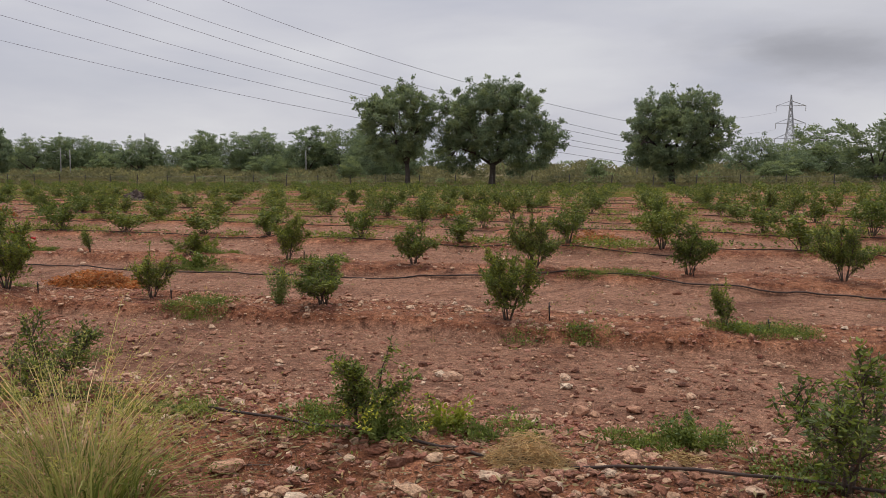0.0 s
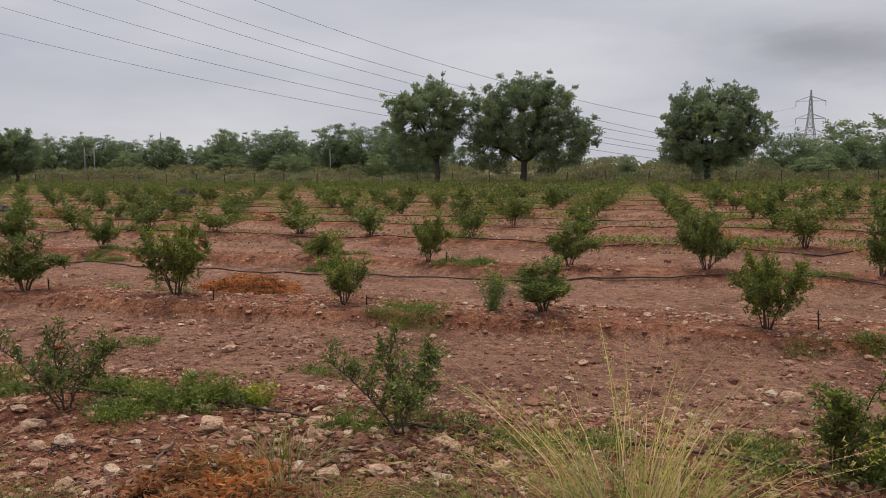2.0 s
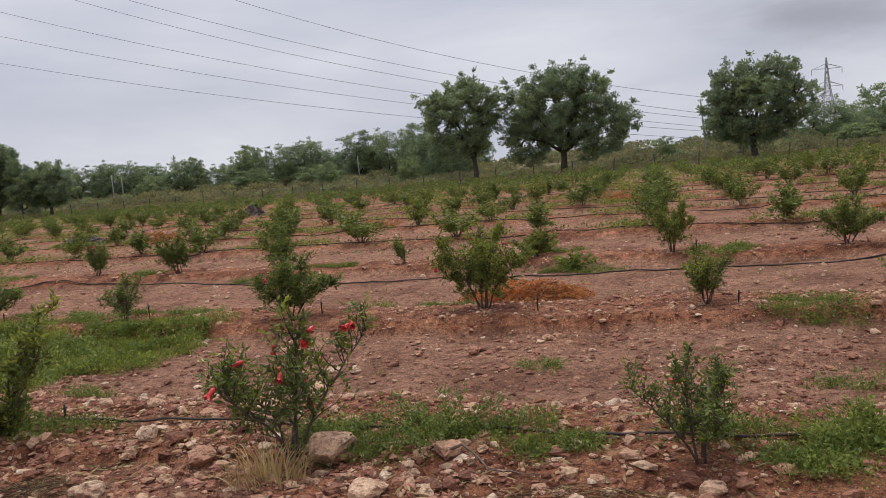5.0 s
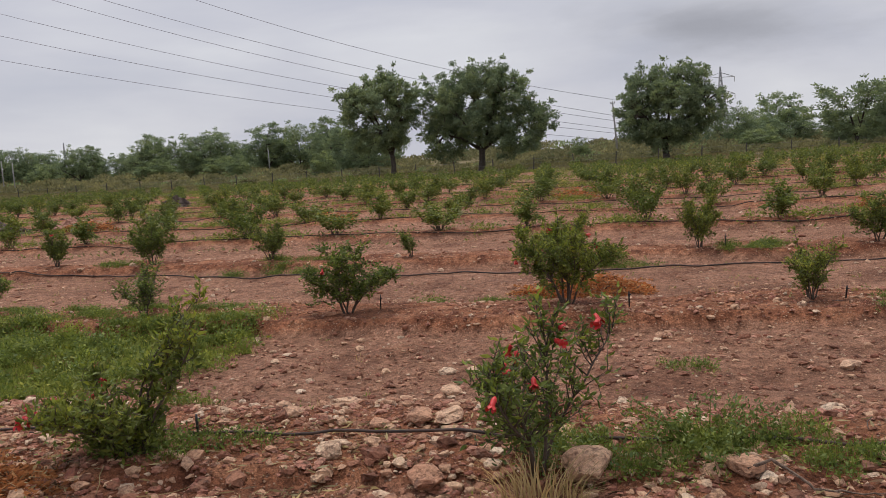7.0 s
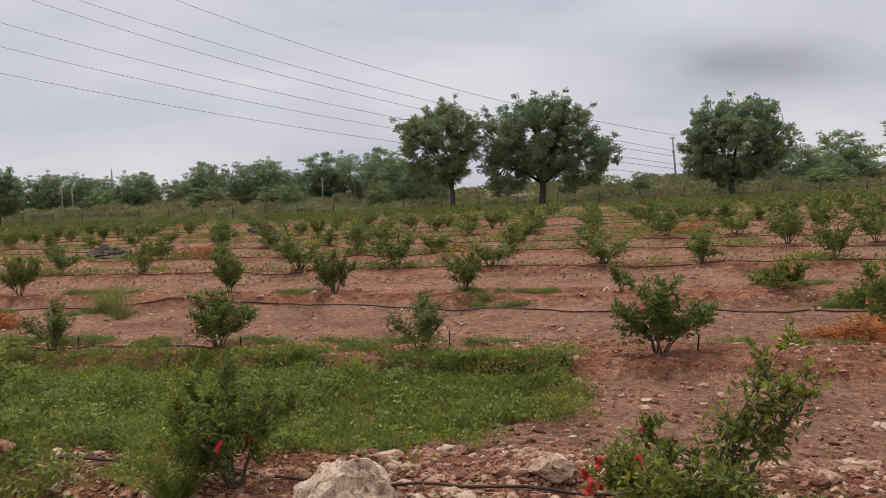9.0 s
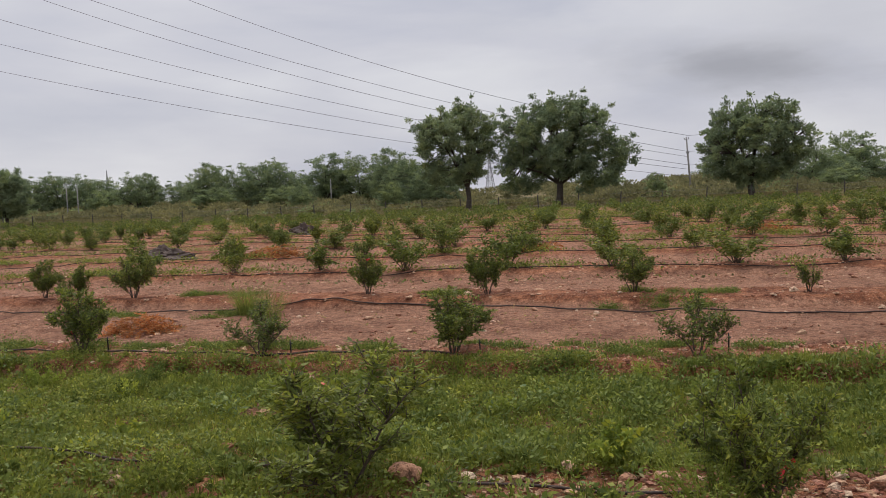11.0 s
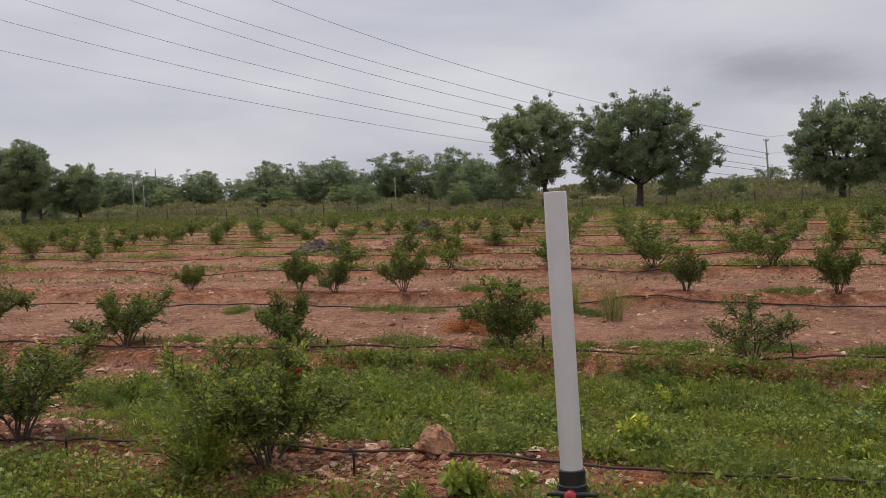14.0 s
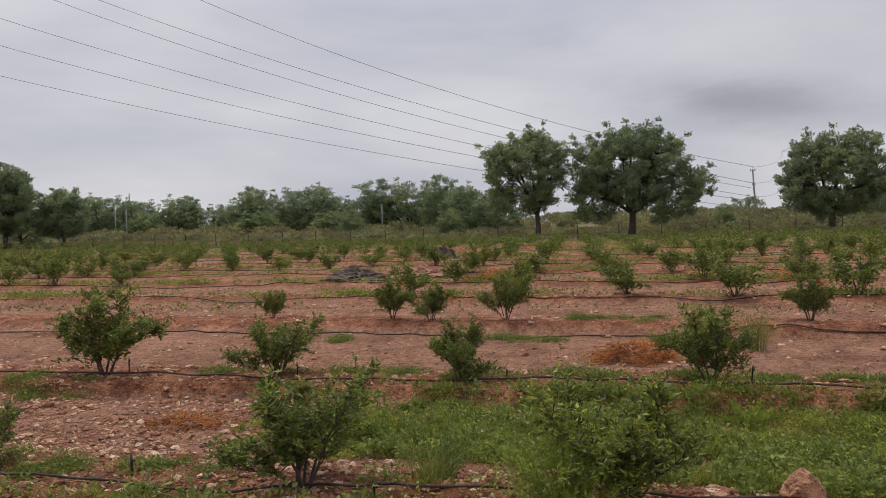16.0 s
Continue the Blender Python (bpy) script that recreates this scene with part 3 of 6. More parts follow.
for i in range(7):
    hedge.append((turns.choice("dop"), 8 + 5.2 * i + turns.uniform(-1.4, 1.4), 122 + turns.uniform(-4, 4), turns.uniform(3.2, 5.2), turns.uniform(0.85, 1.1)))
firsts = {}
for kind, x, y, top, wide in SKYLINE_LEFT + SKYLINE_RIGHT + SKYLINE_FILL + hedge:
    meshes, full, label = KINDS[kind]
    s = top / full
    turn = turns.choice((0, 180)) + turns.uniform(-25, 25)
    place = pose(x, y, ground_z(x, y) - 0.2, 0, 0, turn) @ Matrix.Diagonal((wide * 1.3 * max(s, 0.8), wide * max(s, 0.8), s, 1))
    if kind in firsts:
        copy_thing(firsts[kind], place)
    else:
        firsts[kind] = tree("field_tree", x, y, meshes, label, group="trees along the skyline")
        firsts[kind].matrix_basis = pose(0, 0, 0)
        copy_thing(firsts[kind], place)
for kind, ob in firsts.items():
    for o in list(ob.children) + [ob]:
        bpy.data.objects.remove(o)

# thorny scrub and rough grass between the fence and the trees
scrub, r = Build(), random.Random(31)
for j in range(1500):
    deep = j % 2 == 0
    y = 110 + 54 * r.random() if deep else 96 + 12 * r.random()
    x = r.uniform(-1.12 * y - 20, 0.34 * y + 6)
    swell = float(lumps(x, y * 0.3, 8.0, 62)) * 0.5 + 0.5
    tall = (0.45 + 1.7 * swell * swell) * r.uniform(0.6, 1.2) + max(0, y - 98) * 0.016
    wide = tall * r.uniform(0.6, 1.0) + 0.35
    z, tint = ground_z(x, y), r.random() < 0.05
    for _ in range(int((85 if deep else 70) * (0.6 + 0.6 * tall))):
        d = unit(r)
        k = r.random() ** 0.4
        p = Vector((x + d.x * wide * k, y + d.y * wide * k, z + tall * (0.45 + 0.5 * d.z * k) * (1 - 0.25 * k)))
        along = (d + Vector((0, 0, 0.3)) + unit(r) * 0.8).normalized()
        L = r.uniform(0.3, 0.6) if deep else r.uniform(0.22, 0.45)
        scrub.card(p, along, side_of(along, r), L, L * 0.55, 1 if tint else 0)
tagged(new("scrub", scrub.mesh("scrub", [SCRUB, PALE_TREE_LEAF])), "low green thorny scrub behind the fence", "scrub", kind="stuff")

grass, r = Build(), random.Random(32)
for _ in range(85000):
    y = r.uniform(77, 100 if r.random() < 0.7 else 118)
    x = r.uniform(-1.12 * y - 20, 0.3 * y + 4)
    thick = float(lumps(x, y, 6.0, 60)) * 0.5 + 0.5
    if r.random() > 0.3 + 0.7 * thick:
        continue
    tall = r.uniform(0.1, 0.34) * (0.6 + 0.6 * thick)
    along = Vector((r.uniform(-0.4, 0.4), r.uniform(-0.4, 0.4), 1)).normalized()
    dry = 1 if lumps(x, y, 9.0, 61) + r.uniform(-0.5, 0.5) > 0.25 else 0
    grass.card(Vector((x, y, ground_z(x, y) - 0.05)), along, Vector((math.cos(r.uniform(-0.8, 0.8)), 0.3, 0)).normalized(), tall, r.uniform(0.05, 0.13), dry)
tagged(new("rough_grass", grass.mesh("rough_grass", [LITTER, DRY_GRASS])), "rough part-dry grass along the fence", "grass", kind="stuff")


# ---- fence, poles, pylons and wires ----
def fence_post(x, y):
    b, z = Build(), ground_z(x, y)
    b.tube([(0, 0, -0.3), (0, 0, 0.8), (0.01, 0, 1.35), (0.01, 0, 1.42)], [0.06, 0.055, 0.05, 0.03], 7)
    return b.mesh("fence_post", [POST], False)


post_mesh = fence_post(0, 80)
fence = new("wire_fence")
tagged(fence, "wire fence on dark posts along the field's far edge", "fence")
r = random.Random(8)
xs = [-106 + 3.72 * i for i in range(37)]
tops = []
for x in xs:
    y = 80 + r.uniform(-0.3, 0.3)
    p = part("post", post_mesh, fence)
    p.matrix_basis = pose(x, y, ground_z(x, y), r.uniform(-3, 3), r.uniform(-4, 4), r.uniform(0, 90))
    tops.append((x, y, ground_z(x, y)))
for h in (0.4, 0.8, 1.2):
    b = Build()
    b.tube([(x, y - 0.06, z + h) for x, y, z in tops], [0.006] * len(tops), 4)
    part("wire", b.mesh("fence_wire", [WIRE]), fence)


def utility_pole(x, y, tall, radius, arms, label, lean=0.0):
    base = new("utility_pole")
    base.matrix_basis = pose(x, y, ground_z(x, y), 0, lean, 0)
    b = Build()
    b.tube([(0, 0, -0.5), (0, 0, tall * 0.5), (0, 0, tall)], [radius, radius * 0.85, radius * 0.65], 8)
    part("shaft", b.mesh("shaft", [CONCRETE], True), base)
    for h, w in arms:
        c = Build()
        c.tube([(-w, -0.12, h), (0, -0.14, h), (w, -0.12, h)], [0.05, 0.05, 0.05], 4)
        arm = part("cross_arm", c.mesh("cross_arm", [STEEL]), base, "grey steel cross arm")
        for sx in (-w * 0.9, w * 0.9):
            i = Build()
            i.tube([(sx, -0.12, h + 0.05), (sx, -0.12, h + 0.14), (sx, -0.12, h + 0.22)], [0.05, 0.07, 0.03], 6)
            part("insulator", i.mesh("insulator", [CONCRETE], True), arm)
    return tagged(base, label, "pole")


utility_pole(-9.72, 108, 6.9, 0.13, [(6.65, 0.28), (4.95, 0.15)], "tall grey concrete line pole, leaning, beyond the trees", -3.2)
utility_pole(-95.6, 105, 4.6, 0.10, [], "short pale pole of a pair by the scrub")
utility_pole(-93.8, 105, 4.3, 0.10, [], "short pale pole of a pair by the scrub")
utility_pole(-59.1, 115, 4.2, 0.10, [], "thin pole in front of the tree line")


def pylon(x, y, tall, foot, arms, bays, thick, turn, label):
    base = new("lattice_pylon")
    base.matrix_basis = pose(x, y, ground_z(x, y), 0, 0, turn)

    def wide(h):
        k = h / tall
        return foot * (1 - k / 0.62 * 0.72) if k < 0.62 else foot * 0.28 * (1 - (k - 0.62) / 0.38 * 0.85)

    corner = ((-1, -1), (1, -1), (1, 1), (-1, 1))
    levels = [tall * (i / bays) ** 0.85 for i in range(bays + 1)]
    for cx, cy in corner:
        b = Build()
        b.tube([(cx * wide(h) / 2, cy * wide(h) / 2, h) for h in levels], [thick * 1.5] * len(levels), 4)
        part("leg", b.mesh("leg", [STEEL]), base)
    b = Build()
    for lo, hi in zip(levels, levels[1:]):
        for (ax, ay), (bx, by) in zip(corner, corner[1:] + corner[:1]):
            for (px, py), (qx, qy) in (((ax, ay), (bx, by)), ((bx, by), (ax, ay))):
                b.tube([(px * wide(lo) / 2, py * wide(lo) / 2, lo), (qx * wide(hi) / 2, qy * wide(hi) / 2, hi)], [thick, thick], 3)
            b.tube([(ax * wide(hi) / 2, ay * wide(hi) / 2, hi), (bx * wide(hi) / 2, by * wide(hi) / 2, hi)], [thick, thick], 3)
    part("bracing", b.mesh("bracing", [STEEL]), base)
    for h, w in arms:
        for sgn in (-1, 1):
            c = Build()
            for dz in (0, 0.06 * tall):
                for sy in (-1, 1):
                    c.tube([(sgn * wide(h) / 2, sy * wide(h) / 2, h + dz), (sgn * w, 0, h)], [thick, thick], 3)
            arm = part("arm", c.mesh("arm", [STEEL]), base)
            c = Build()
            c.tube([(sgn * w, 0, h), (sgn * w, 0, h - 0.07 * tall)], [thick * 1.2, thick * 1.2], 4)
            part("insulator_string", c.mesh("insulator_string", [CONCRETE]), arm)
    return tagged(base, label, "pylon")


pylon(18.0, 277, 22.6, 5.0, [(19.4, 4.2), (14.2, 4.2), (9.6, 4.4)], 11, 0.085, 8, "grey steel lattice pylon with three pairs of arms")
pylon(-222, 285, 15.8, 2.0, [], 10, 0.09, 20, "thin distant lattice mast over the trees")
pylon(-100, 430, 22, 4.5, [(18.5, 4.5), (15.5, 4.5)], 8, 0.11, 30, "small distant lattice pylon in the haze")


def cable(points, radius, label):
    b = Build()
    b.tube(points, [radius] * len(points), 4)
    tagged(new("power_cable", b.mesh("power_cable", [WIRE])), label, "cable", "overhead line")


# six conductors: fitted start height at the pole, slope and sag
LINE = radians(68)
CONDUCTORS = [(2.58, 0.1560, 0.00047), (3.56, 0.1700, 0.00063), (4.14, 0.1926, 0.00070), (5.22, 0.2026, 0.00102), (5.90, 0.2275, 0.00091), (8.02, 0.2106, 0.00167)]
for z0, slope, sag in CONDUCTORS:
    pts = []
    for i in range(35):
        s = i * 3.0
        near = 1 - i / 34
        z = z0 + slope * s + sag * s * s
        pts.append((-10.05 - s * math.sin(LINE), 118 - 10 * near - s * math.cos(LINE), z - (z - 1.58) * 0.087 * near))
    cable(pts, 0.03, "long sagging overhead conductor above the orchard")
for h, w, z0 in ((19.4 - 1.6, -4.2, 7.4), (14.2 - 1.6, -4.2, 5.5), (9.6 - 1.6, -4.4, 3.9)):
    a, e = Vector((-10.1, 108, z0)), Vector((18.0 + w, 277, h + 1.5))
    cable([a.lerp(e, i / 20) - Vector((0, 0, 4.0 * (i / 20) * (1 - i / 20) * 0.6)) for i in range(21)], 0.03, "overhead conductor running on to the pylon")


# ---- the orchard ----
def shrub_meshes(name, seed, stems, lean, leaves, leaf, simple=False, tall_shoots=0, reach=0.58, bare=3, ways=None):
    """A many-stemmed shrub one metre high: bare stems fan out from the foot and fork into leafy branches."""
    r = random.Random(seed)
    paths, sprigs = [], []
    n = 8
    for j in range(stems):
        a = 2 * math.pi * (j + r.random() * 0.8) / stems
        tilt = radians(lean * (0.2 + 0.8 * r.random()))
        long = r.uniform(0.75, 1.0)
        shoot = j < tall_shoots
        if shoot:
            tilt, long = radians(r.uniform(3, 16)), r.uniform(1.1, 1.25)
        if ways:
            a, tilt, long = radians(ways[j][0]), radians(ways[j][1]), ways[j][2]
        p, d = Vector((math.cos(a) * 0.04, math.sin(a) * 0.04, -0.04)), Vector((math.cos(a) * math.sin(tilt * 0.6), math.sin(a) * math.sin(tilt * 0.6), math.cos(tilt * 0.6)))
        pts, spread = [p], Vector((math.cos(a), math.sin(a), 0)) * math.sin(tilt) * 0.34
        for i in range(n):
            d = (d + unit(r) * 0.24 + (spread if 2 <= i <= 4 else Vector((0, 0, 0.05)))).normalized()
            p = p + d * long / n
            pts.append(p)
        paths.append((j, pts, [0.0115 * (1 - 0.75 * i / n) for i in range(n + 1)]))
        sprigs.append((j, pts[-2], pts[-1] + d * 0.07, d))
        for i in range(bare, n + 1):
            for _ in range(1 if shoot else 3 if stems < 8 else 2):
                q = pts[i - 1].lerp(pts[i], r.random())
                b = r.uniform(0, 2 * math.pi)
                way = (Vector((math.cos(b), math.sin(b), r.uniform(-0.1, 0.9))) + d * 0.55).normalized()
                reach_out = r.uniform(0.14, 0.4) * (0.35 if shoot else 0.5 if ways else 1.0) * (1.2 - 0.6 * i / n)
                bough = [q]
                for _ in range(3):
                    way = (way + unit(r) * 0.28 + Vector((0, 0, 0.05))).normalized()
                    bough.append(bough[-1] + way * reach_out / 3)
                    for _ in range(2):
                        out = (way * 0.5 + unit(r)).normalized()
                        sprigs.append((j, bough[-1], bough[-1] + out * r.uniform(0.04, 0.13), out))
                paths.append((j, bough, [0.005, 0.004, 0.003, 0.0015]))
    if not ways:
        tips = [e for _, _, e, _ in sprigs]
        tops, wides = sorted(e.z for e in tips), sorted(math.hypot(e.x, e.y) for e in tips)
        k = Vector((reach / wides[int(len(wides) * 0.93)], 0, 0.97 / tops[int(len(tops) * 0.97)]))
        fit_to = lambda v: Vector((v.x * k.x, v.y * k.x, v.z * k.z))
        paths = [(j, [fit_to(v) for v in pts], radii) for j, pts, radii in paths]
        sprigs = [(j, fit_to(q), fit_to(e), out) for j, q, e, out in sprigs]
    own, green = [Build() for _ in range(1 if simple else stems)], Build()
    for j, pts, radii in paths:
        if simple and len(pts) < n:
            continue
        own[0 if simple else j].tube(pts, radii, 4 if simple else 5 if len(pts) > n else 3)
    if not simple:
        for j, q, e, _ in sprigs:
            own[j].tube([q, e], [0.0025, 0.0012], 3)
    per = leaves / sum((e - q).length + 0.04 for _, q, e, _ in sprigs)
    for j, q, e, out in sprigs:
        ripe = min(max((e.z - 0.5) / 0.5, 0), 1)
        fresh = (0.05 if simple else 0.1) + (0.22 if simple else 0.75) * ripe * r.random()
        for _ in range(max(2, int(per * ((e - q).length + 0.04) + r.random()))):
            t = r.uniform(-0.25, 1.1)
            along = (out * 0.7 + unit(r) + Vector((0, 0, 0.25))).normalized()
            L = leaf * r.uniform(0.6, 1.25)
            slot = 1 if r.random() < fresh else 0
            if simple:
                green.card(q.lerp(e, t) + unit(r) * 0.02, along, side_of(along, r), L, L * 0.45, slot)
            else:
                green.leaf(q.lerp(e, t), along, flat_side(along, r, 1.1), L, L * 0.36, slot)
    trunk = own[0].mesh(name + "_stems", [TWIG], True) if simple else [w.mesh(name + "_stem", [TWIG], True) for w in own]
    return trunk, green.mesh(name + "_foliage", [LEAF, YOUNG]), [e for _, _, e, _ in sprigs]


def flower_mesh():
    """A waxy tubular flower with a crown of short crumpled lobes."""
    b = Build()
    b.tube([(0, 0, -0.006), (0, 0, 0.0), (0, 0, 0.012), (0, 0, 0.024), (0, 0, 0.036), (0, 0, 0.042)], [0.003, 0.008, 0.012, 0.011, 0.014, 0.012], 8)
    for j in range(6):
        a = j * math.pi / 3 + 0.2 * (j % 2)
        o, t = Vector((math.cos(a), math.sin(a), 0)), Vector((-math.sin(a), math.cos(a), 0))
        b.add([o * 0.010 + Vector((0, 0, 0.032)), o * 0.019 + t * 0.010 + Vector((0, 0, 0.044)), o * 0.022 + Vector((0, 0, 0.056)), o * 0.019 - t * 0.010 + Vector((0, 0, 0.046))], [(0, 1, 2, 3)])
    return b.mesh("flower", [PETAL], True)


FLOWER = flower_mesh()
NEAR = {
    "upright": shrub_meshes("upright_shrub", 101, 7, 36, 3300, 0.054, False, 1, 0.37),
    "wide": shrub_meshes("wide_shrub", 102, 7, 60, 5600, 0.052, False, 0, 0.5),
    "dense": shrub_meshes("dense_shrub", 103, 7, 50, 7200, 0.049, False, 0, 0.47),
    "sparse": shrub_meshes("sparse_shrub", 104, 5, 54, 2100, 0.052, False, 0, 0.48, 3),
    "vase": shrub_meshes("vase_shrub", 105, 6, 52, 5000, 0.052, False, 0, 0.46, 3),
    "round": shrub_meshes("round_shrub", 106, 7, 58, 6000, 0.05, False, 0, 0.5),
    "shoots": shrub_meshes("leggy_shrub", 107, 5, 36, 2200, 0.054, False, 1, 0.36),
    "sprawl": shrub_meshes("sprawling_shrub", 109, 9, 40, 4300, 0.06, False, 0, 0.58, 1, [
        (185, 62, 0.62), (200, 55, 0.66), (165, 68, 0.6), (215, 44, 0.7), (150, 45, 0.7), (270, 36, 0.65), (10, 22, 1.05), (25, 12, 1.2), (340, 30, 0.95)])}
LOOKS = {
    "upright": "upright young pomegranate bush with dark glossy leaves", "wide": "wide-spreading leafy pomegranate bush on several stems",
    "dense": "dense bushy dark green pomegranate bush", "sparse": "sparse young pomegranate bush showing its stems",
    "vase": "vase-shaped green pomegranate bush on bare lower stems", "round": "low rounded full pomegranate bush",
    "shoots": "small leggy pomegranate bush with bare shoots",
    "sprawl": "lopsided sprawling pomegranate bush with one tall shoot"}
ORCHARD = "pomegranate bushes in rows"


def shrub(kind, x, y, tall, wide, turn, flowers=0, seed=0):
    stems, leaves, ends = NEAR[kind]
    base = new("pomegranate_bush")
    base.matrix_basis = pose(x, y, ground_z(x, y) - 0.01, 0, 0, turn) @ Matrix.Diagonal((wide, wide, tall, 1))
    for s in stems:
        part("stem", s, base, "thin grey-brown stem")
    part("foliage", leaves, base)
    r = random.Random(seed)
    if kind == "sprawl":
        ends = sorted(ends, key=lambda e: e.x)[:8 * flowers]
    for e in r.sample(ends, flowers):
        f = part("flower", FLOWER, base, "red flower")
        f.matrix_basis = Matrix.Translation(e * 1.02) @ Matrix.Diagonal((1.15 / wide, 1.15 / wide, 1.15 / tall, 1)) @ pose(0, 0, 0, r.uniform(90, 200), r.uniform(-60, 60), r.uniform(0, 360))
    return tagged(base, LOOKS[kind] + (" with red flowers" if flowers else ""), "bush", ORCHARD)


# kind, x, height, width, flowers
ROW_1 = [("sparse", 1.5, 0.66, 0.95, 0), ("shoots", -1.0, 0.46, 0.68, 0), ("sparse", -3.25, 0.57, 0.8, 0), ("sparse", -5.5, 0.54, 0.7, 1), ("sparse", -7.7, 0.82, 0.95, 12),
         ("sprawl", -9.9, 0.80, 0.85, 15), ("dense", -12.42, 0.66, 0.75, 2), ("wide", -14.58, 0.70, 1.12, 1), ("wide", -20.03, 0.72, 0.98, 1), ("wide", -21.95, 0.68, 1.0, 0), ("sparse", -24.3, 0.5, 0.7, 0)]
ROW_2 = [("shoots", 0.95, 0.42, 0.5, 0), ("dense", -1.2, 0.72, 0.75, 0), ("vase", -3.38, 0.56, 0.95, 0), ("upright", -5.66, 0.54, 0.7, 0), ("dense", -7.92, 0.84, 1.0, 4), ("vase", -10.2, 0.72, 1.0, 1),
         ("sparse", -12.58, 0.58, 0.82, 0), ("vase", -14.97, 0.64, 0.9, 0), ("sparse", -17.1, 0.56, 0.88, 0), ("vase", -19.42, 0.76, 0.92, 1), ("round", -21.85, 0.62, 0.76, 0), ("wide", -23.95, 0.64, 0.98, 2), ("vase", -26.12, 1.0, 1.25, 0)]
ROW_3 = [("wide", 2.5, 0.8, 0.8, 0), ("vase", 0.42, 0.76, 0.8, 0), ("wide", -1.9, 0.8, 0.85, 0), ("vase", -3.95, 0.68, 0.85, 0), ("dense", -6.35, 0.74, 0.75, 0), ("round", -8.5, 0.42, 0.7, 0), ("shoots", -10.85, 0.44, 0.6, 0), ("wide", -13.35, 0.66, 0.8, 0),
         ("dense", -15.65, 0.70, 0.75, 0), ("vase", -17.76, 0.70, 0.8, 1), ("wide", -22.4, 0.78, 0.8, 0), ("round", -23.7, 0.6, 0.75, 0), ("vase", -24.4, 0.72, 0.75, 0), ("dense", -26.75, 0.48, 0.55, 0)]
OFF_LINE = {-5.5: 6.52, -7.7: 6.42, -9.9: 6.38, -12.42: 6.6, -14.58: 6.72}
r = random.Random(44)
for k, line in ((1, ROW_1), (2, ROW_2), (3, ROW_3)):
    for j, (kind, x, tall, wide, flowers) in enumerate(line):
        shrub(kind, x, OFF_LINE.get(x, row_y(k, x)) + r.uniform(-0.06, 0.06), tall, wide, 0 if kind == "sprawl" else r.uniform(0, 360), flowers, 10 * k + j)

# farther rows: simpler shrubs, each still a thing of its own
MID = [shrub_meshes("mid_shrub_%d" % i, 120 + i, 9, 44 + 5 * i, 1500, 0.084, True, i % 2, 0.38 + 0.03 * i) for i in range(5)]
MID_LOOKS = ["green pomegranate bush in a far row", "upright green pomegranate bush in a far row", "broad green pomegranate bush in a far row", "loose green pomegranate bush in a far row", "low green pomegranate bush in a far row"]
protos = []
for (stems, leaves, _), text in zip(MID, MID_LOOKS):
    base = new("pomegranate_bush")
    part("stem_clump", stems, base)
    part("foliage", leaves, base)
    protos.append(tagged(base, text, "bush", ORCHARD))


def orchard_row(k):
    """Plant places along a row past the third, with the gaps that the field has."""
    first = -11.6 - 0.5 * (k - 4)
    y0 = row_y(k, -20)
    lo, hi = -21 - 1.08 * y0, 1.5 + 0.26 * y0
    j0, j1 = math.ceil((lo - first) / 2.3), math.floor((hi - first) / 2.3)
    return [first + 2.3 * j for j in range(j0, j1 + 1)]


r = random.Random(77)
first_use = set()
for k in range(4, 10):
    for x in orchard_row(k):
        if r.random() < 0.07 or (k <= 6 and -37 < x < -27.5):
            continue
        x += r.uniform(-0.25, 0.25)
        y = row_y(k, x) + r.uniform(-0.15, 0.15)
        j = r.randrange(5)
        tall, wide = r.uniform(0.6, 0.95), r.uniform(0.85, 1.2)
        m = pose(x, y, ground_z(x, y) - 0.02, 0, 0, r.uniform(0, 360)) @ Matrix.Diagonal((wide, wide, tall, 1))
        copy_thing(protos[j], m)
for p in protos:
    for o in list(p.children) + [p]:
        bpy.data.objects.remove(o)

far, r = Build(), random.Random(78)
for k in range(10, ROWS + 1):
    for x in orchard_row(k):
        if r.random() < 0.06:
            continue
        x += r.uniform(-0.3, 0.3)
        y = row_y(k, x) + r.uniform(-0.2, 0.2)
        z, tall, wide = ground_z(x, y), r.uniform(0.55, 0.85), r.uniform(0.4, 0.62)
        for _ in range(170):
            d = unit(r)
            q = r.random() ** 0.45
            h = 0.62 + 0.36 * d.z * q
            spread = wide * (0.25 + 0.95 * h) * q
            along = (d + unit(r) + Vector((0, 0, 0.3))).normalized()
            L = r.uniform(0.1, 0.19)
            far.card(Vector((x + d.x * spread, y + d.y * spread, z + tall * h)), along, side_of(along, r), L, L * 0.5, 1 if r.random() < 0.12 * h else 0)
        far.tube([(x, y, z - 0.05), (x + 0.05, y, z + tall * 0.5)], [0.02, 0.012], 3, 2)
tagged(new("far_bushes", far.mesh("far_bushes", [LEAF, YOUNG, TWIG])), "many small green bushes in the farthest rows", "bushes", kind="stuff")


# ---- drip lines ----
def hose_1(x):
    """How far the first hose strays from the line of its row."""
    return float(np.interp(x, [-26, -24, -22.4, -21.1, -19.6, -18.9, -17.5, -16], [0.0, -0.15, -0.09, 0.06, 0.29, 0.33, 0.22, -0.03]))


def hose_3(x):
    """The third hose wanders through the lane before its row."""
    return float(np.interp(x, [-28, -22.5, -18, -14.6, -10, -7.5, -4.8, -1, 0.4, 4], [15.2, 15.1, 15.25, 14.8, 14.2, 14.0, 14.4, 14.85, 14.4, 14.3]))


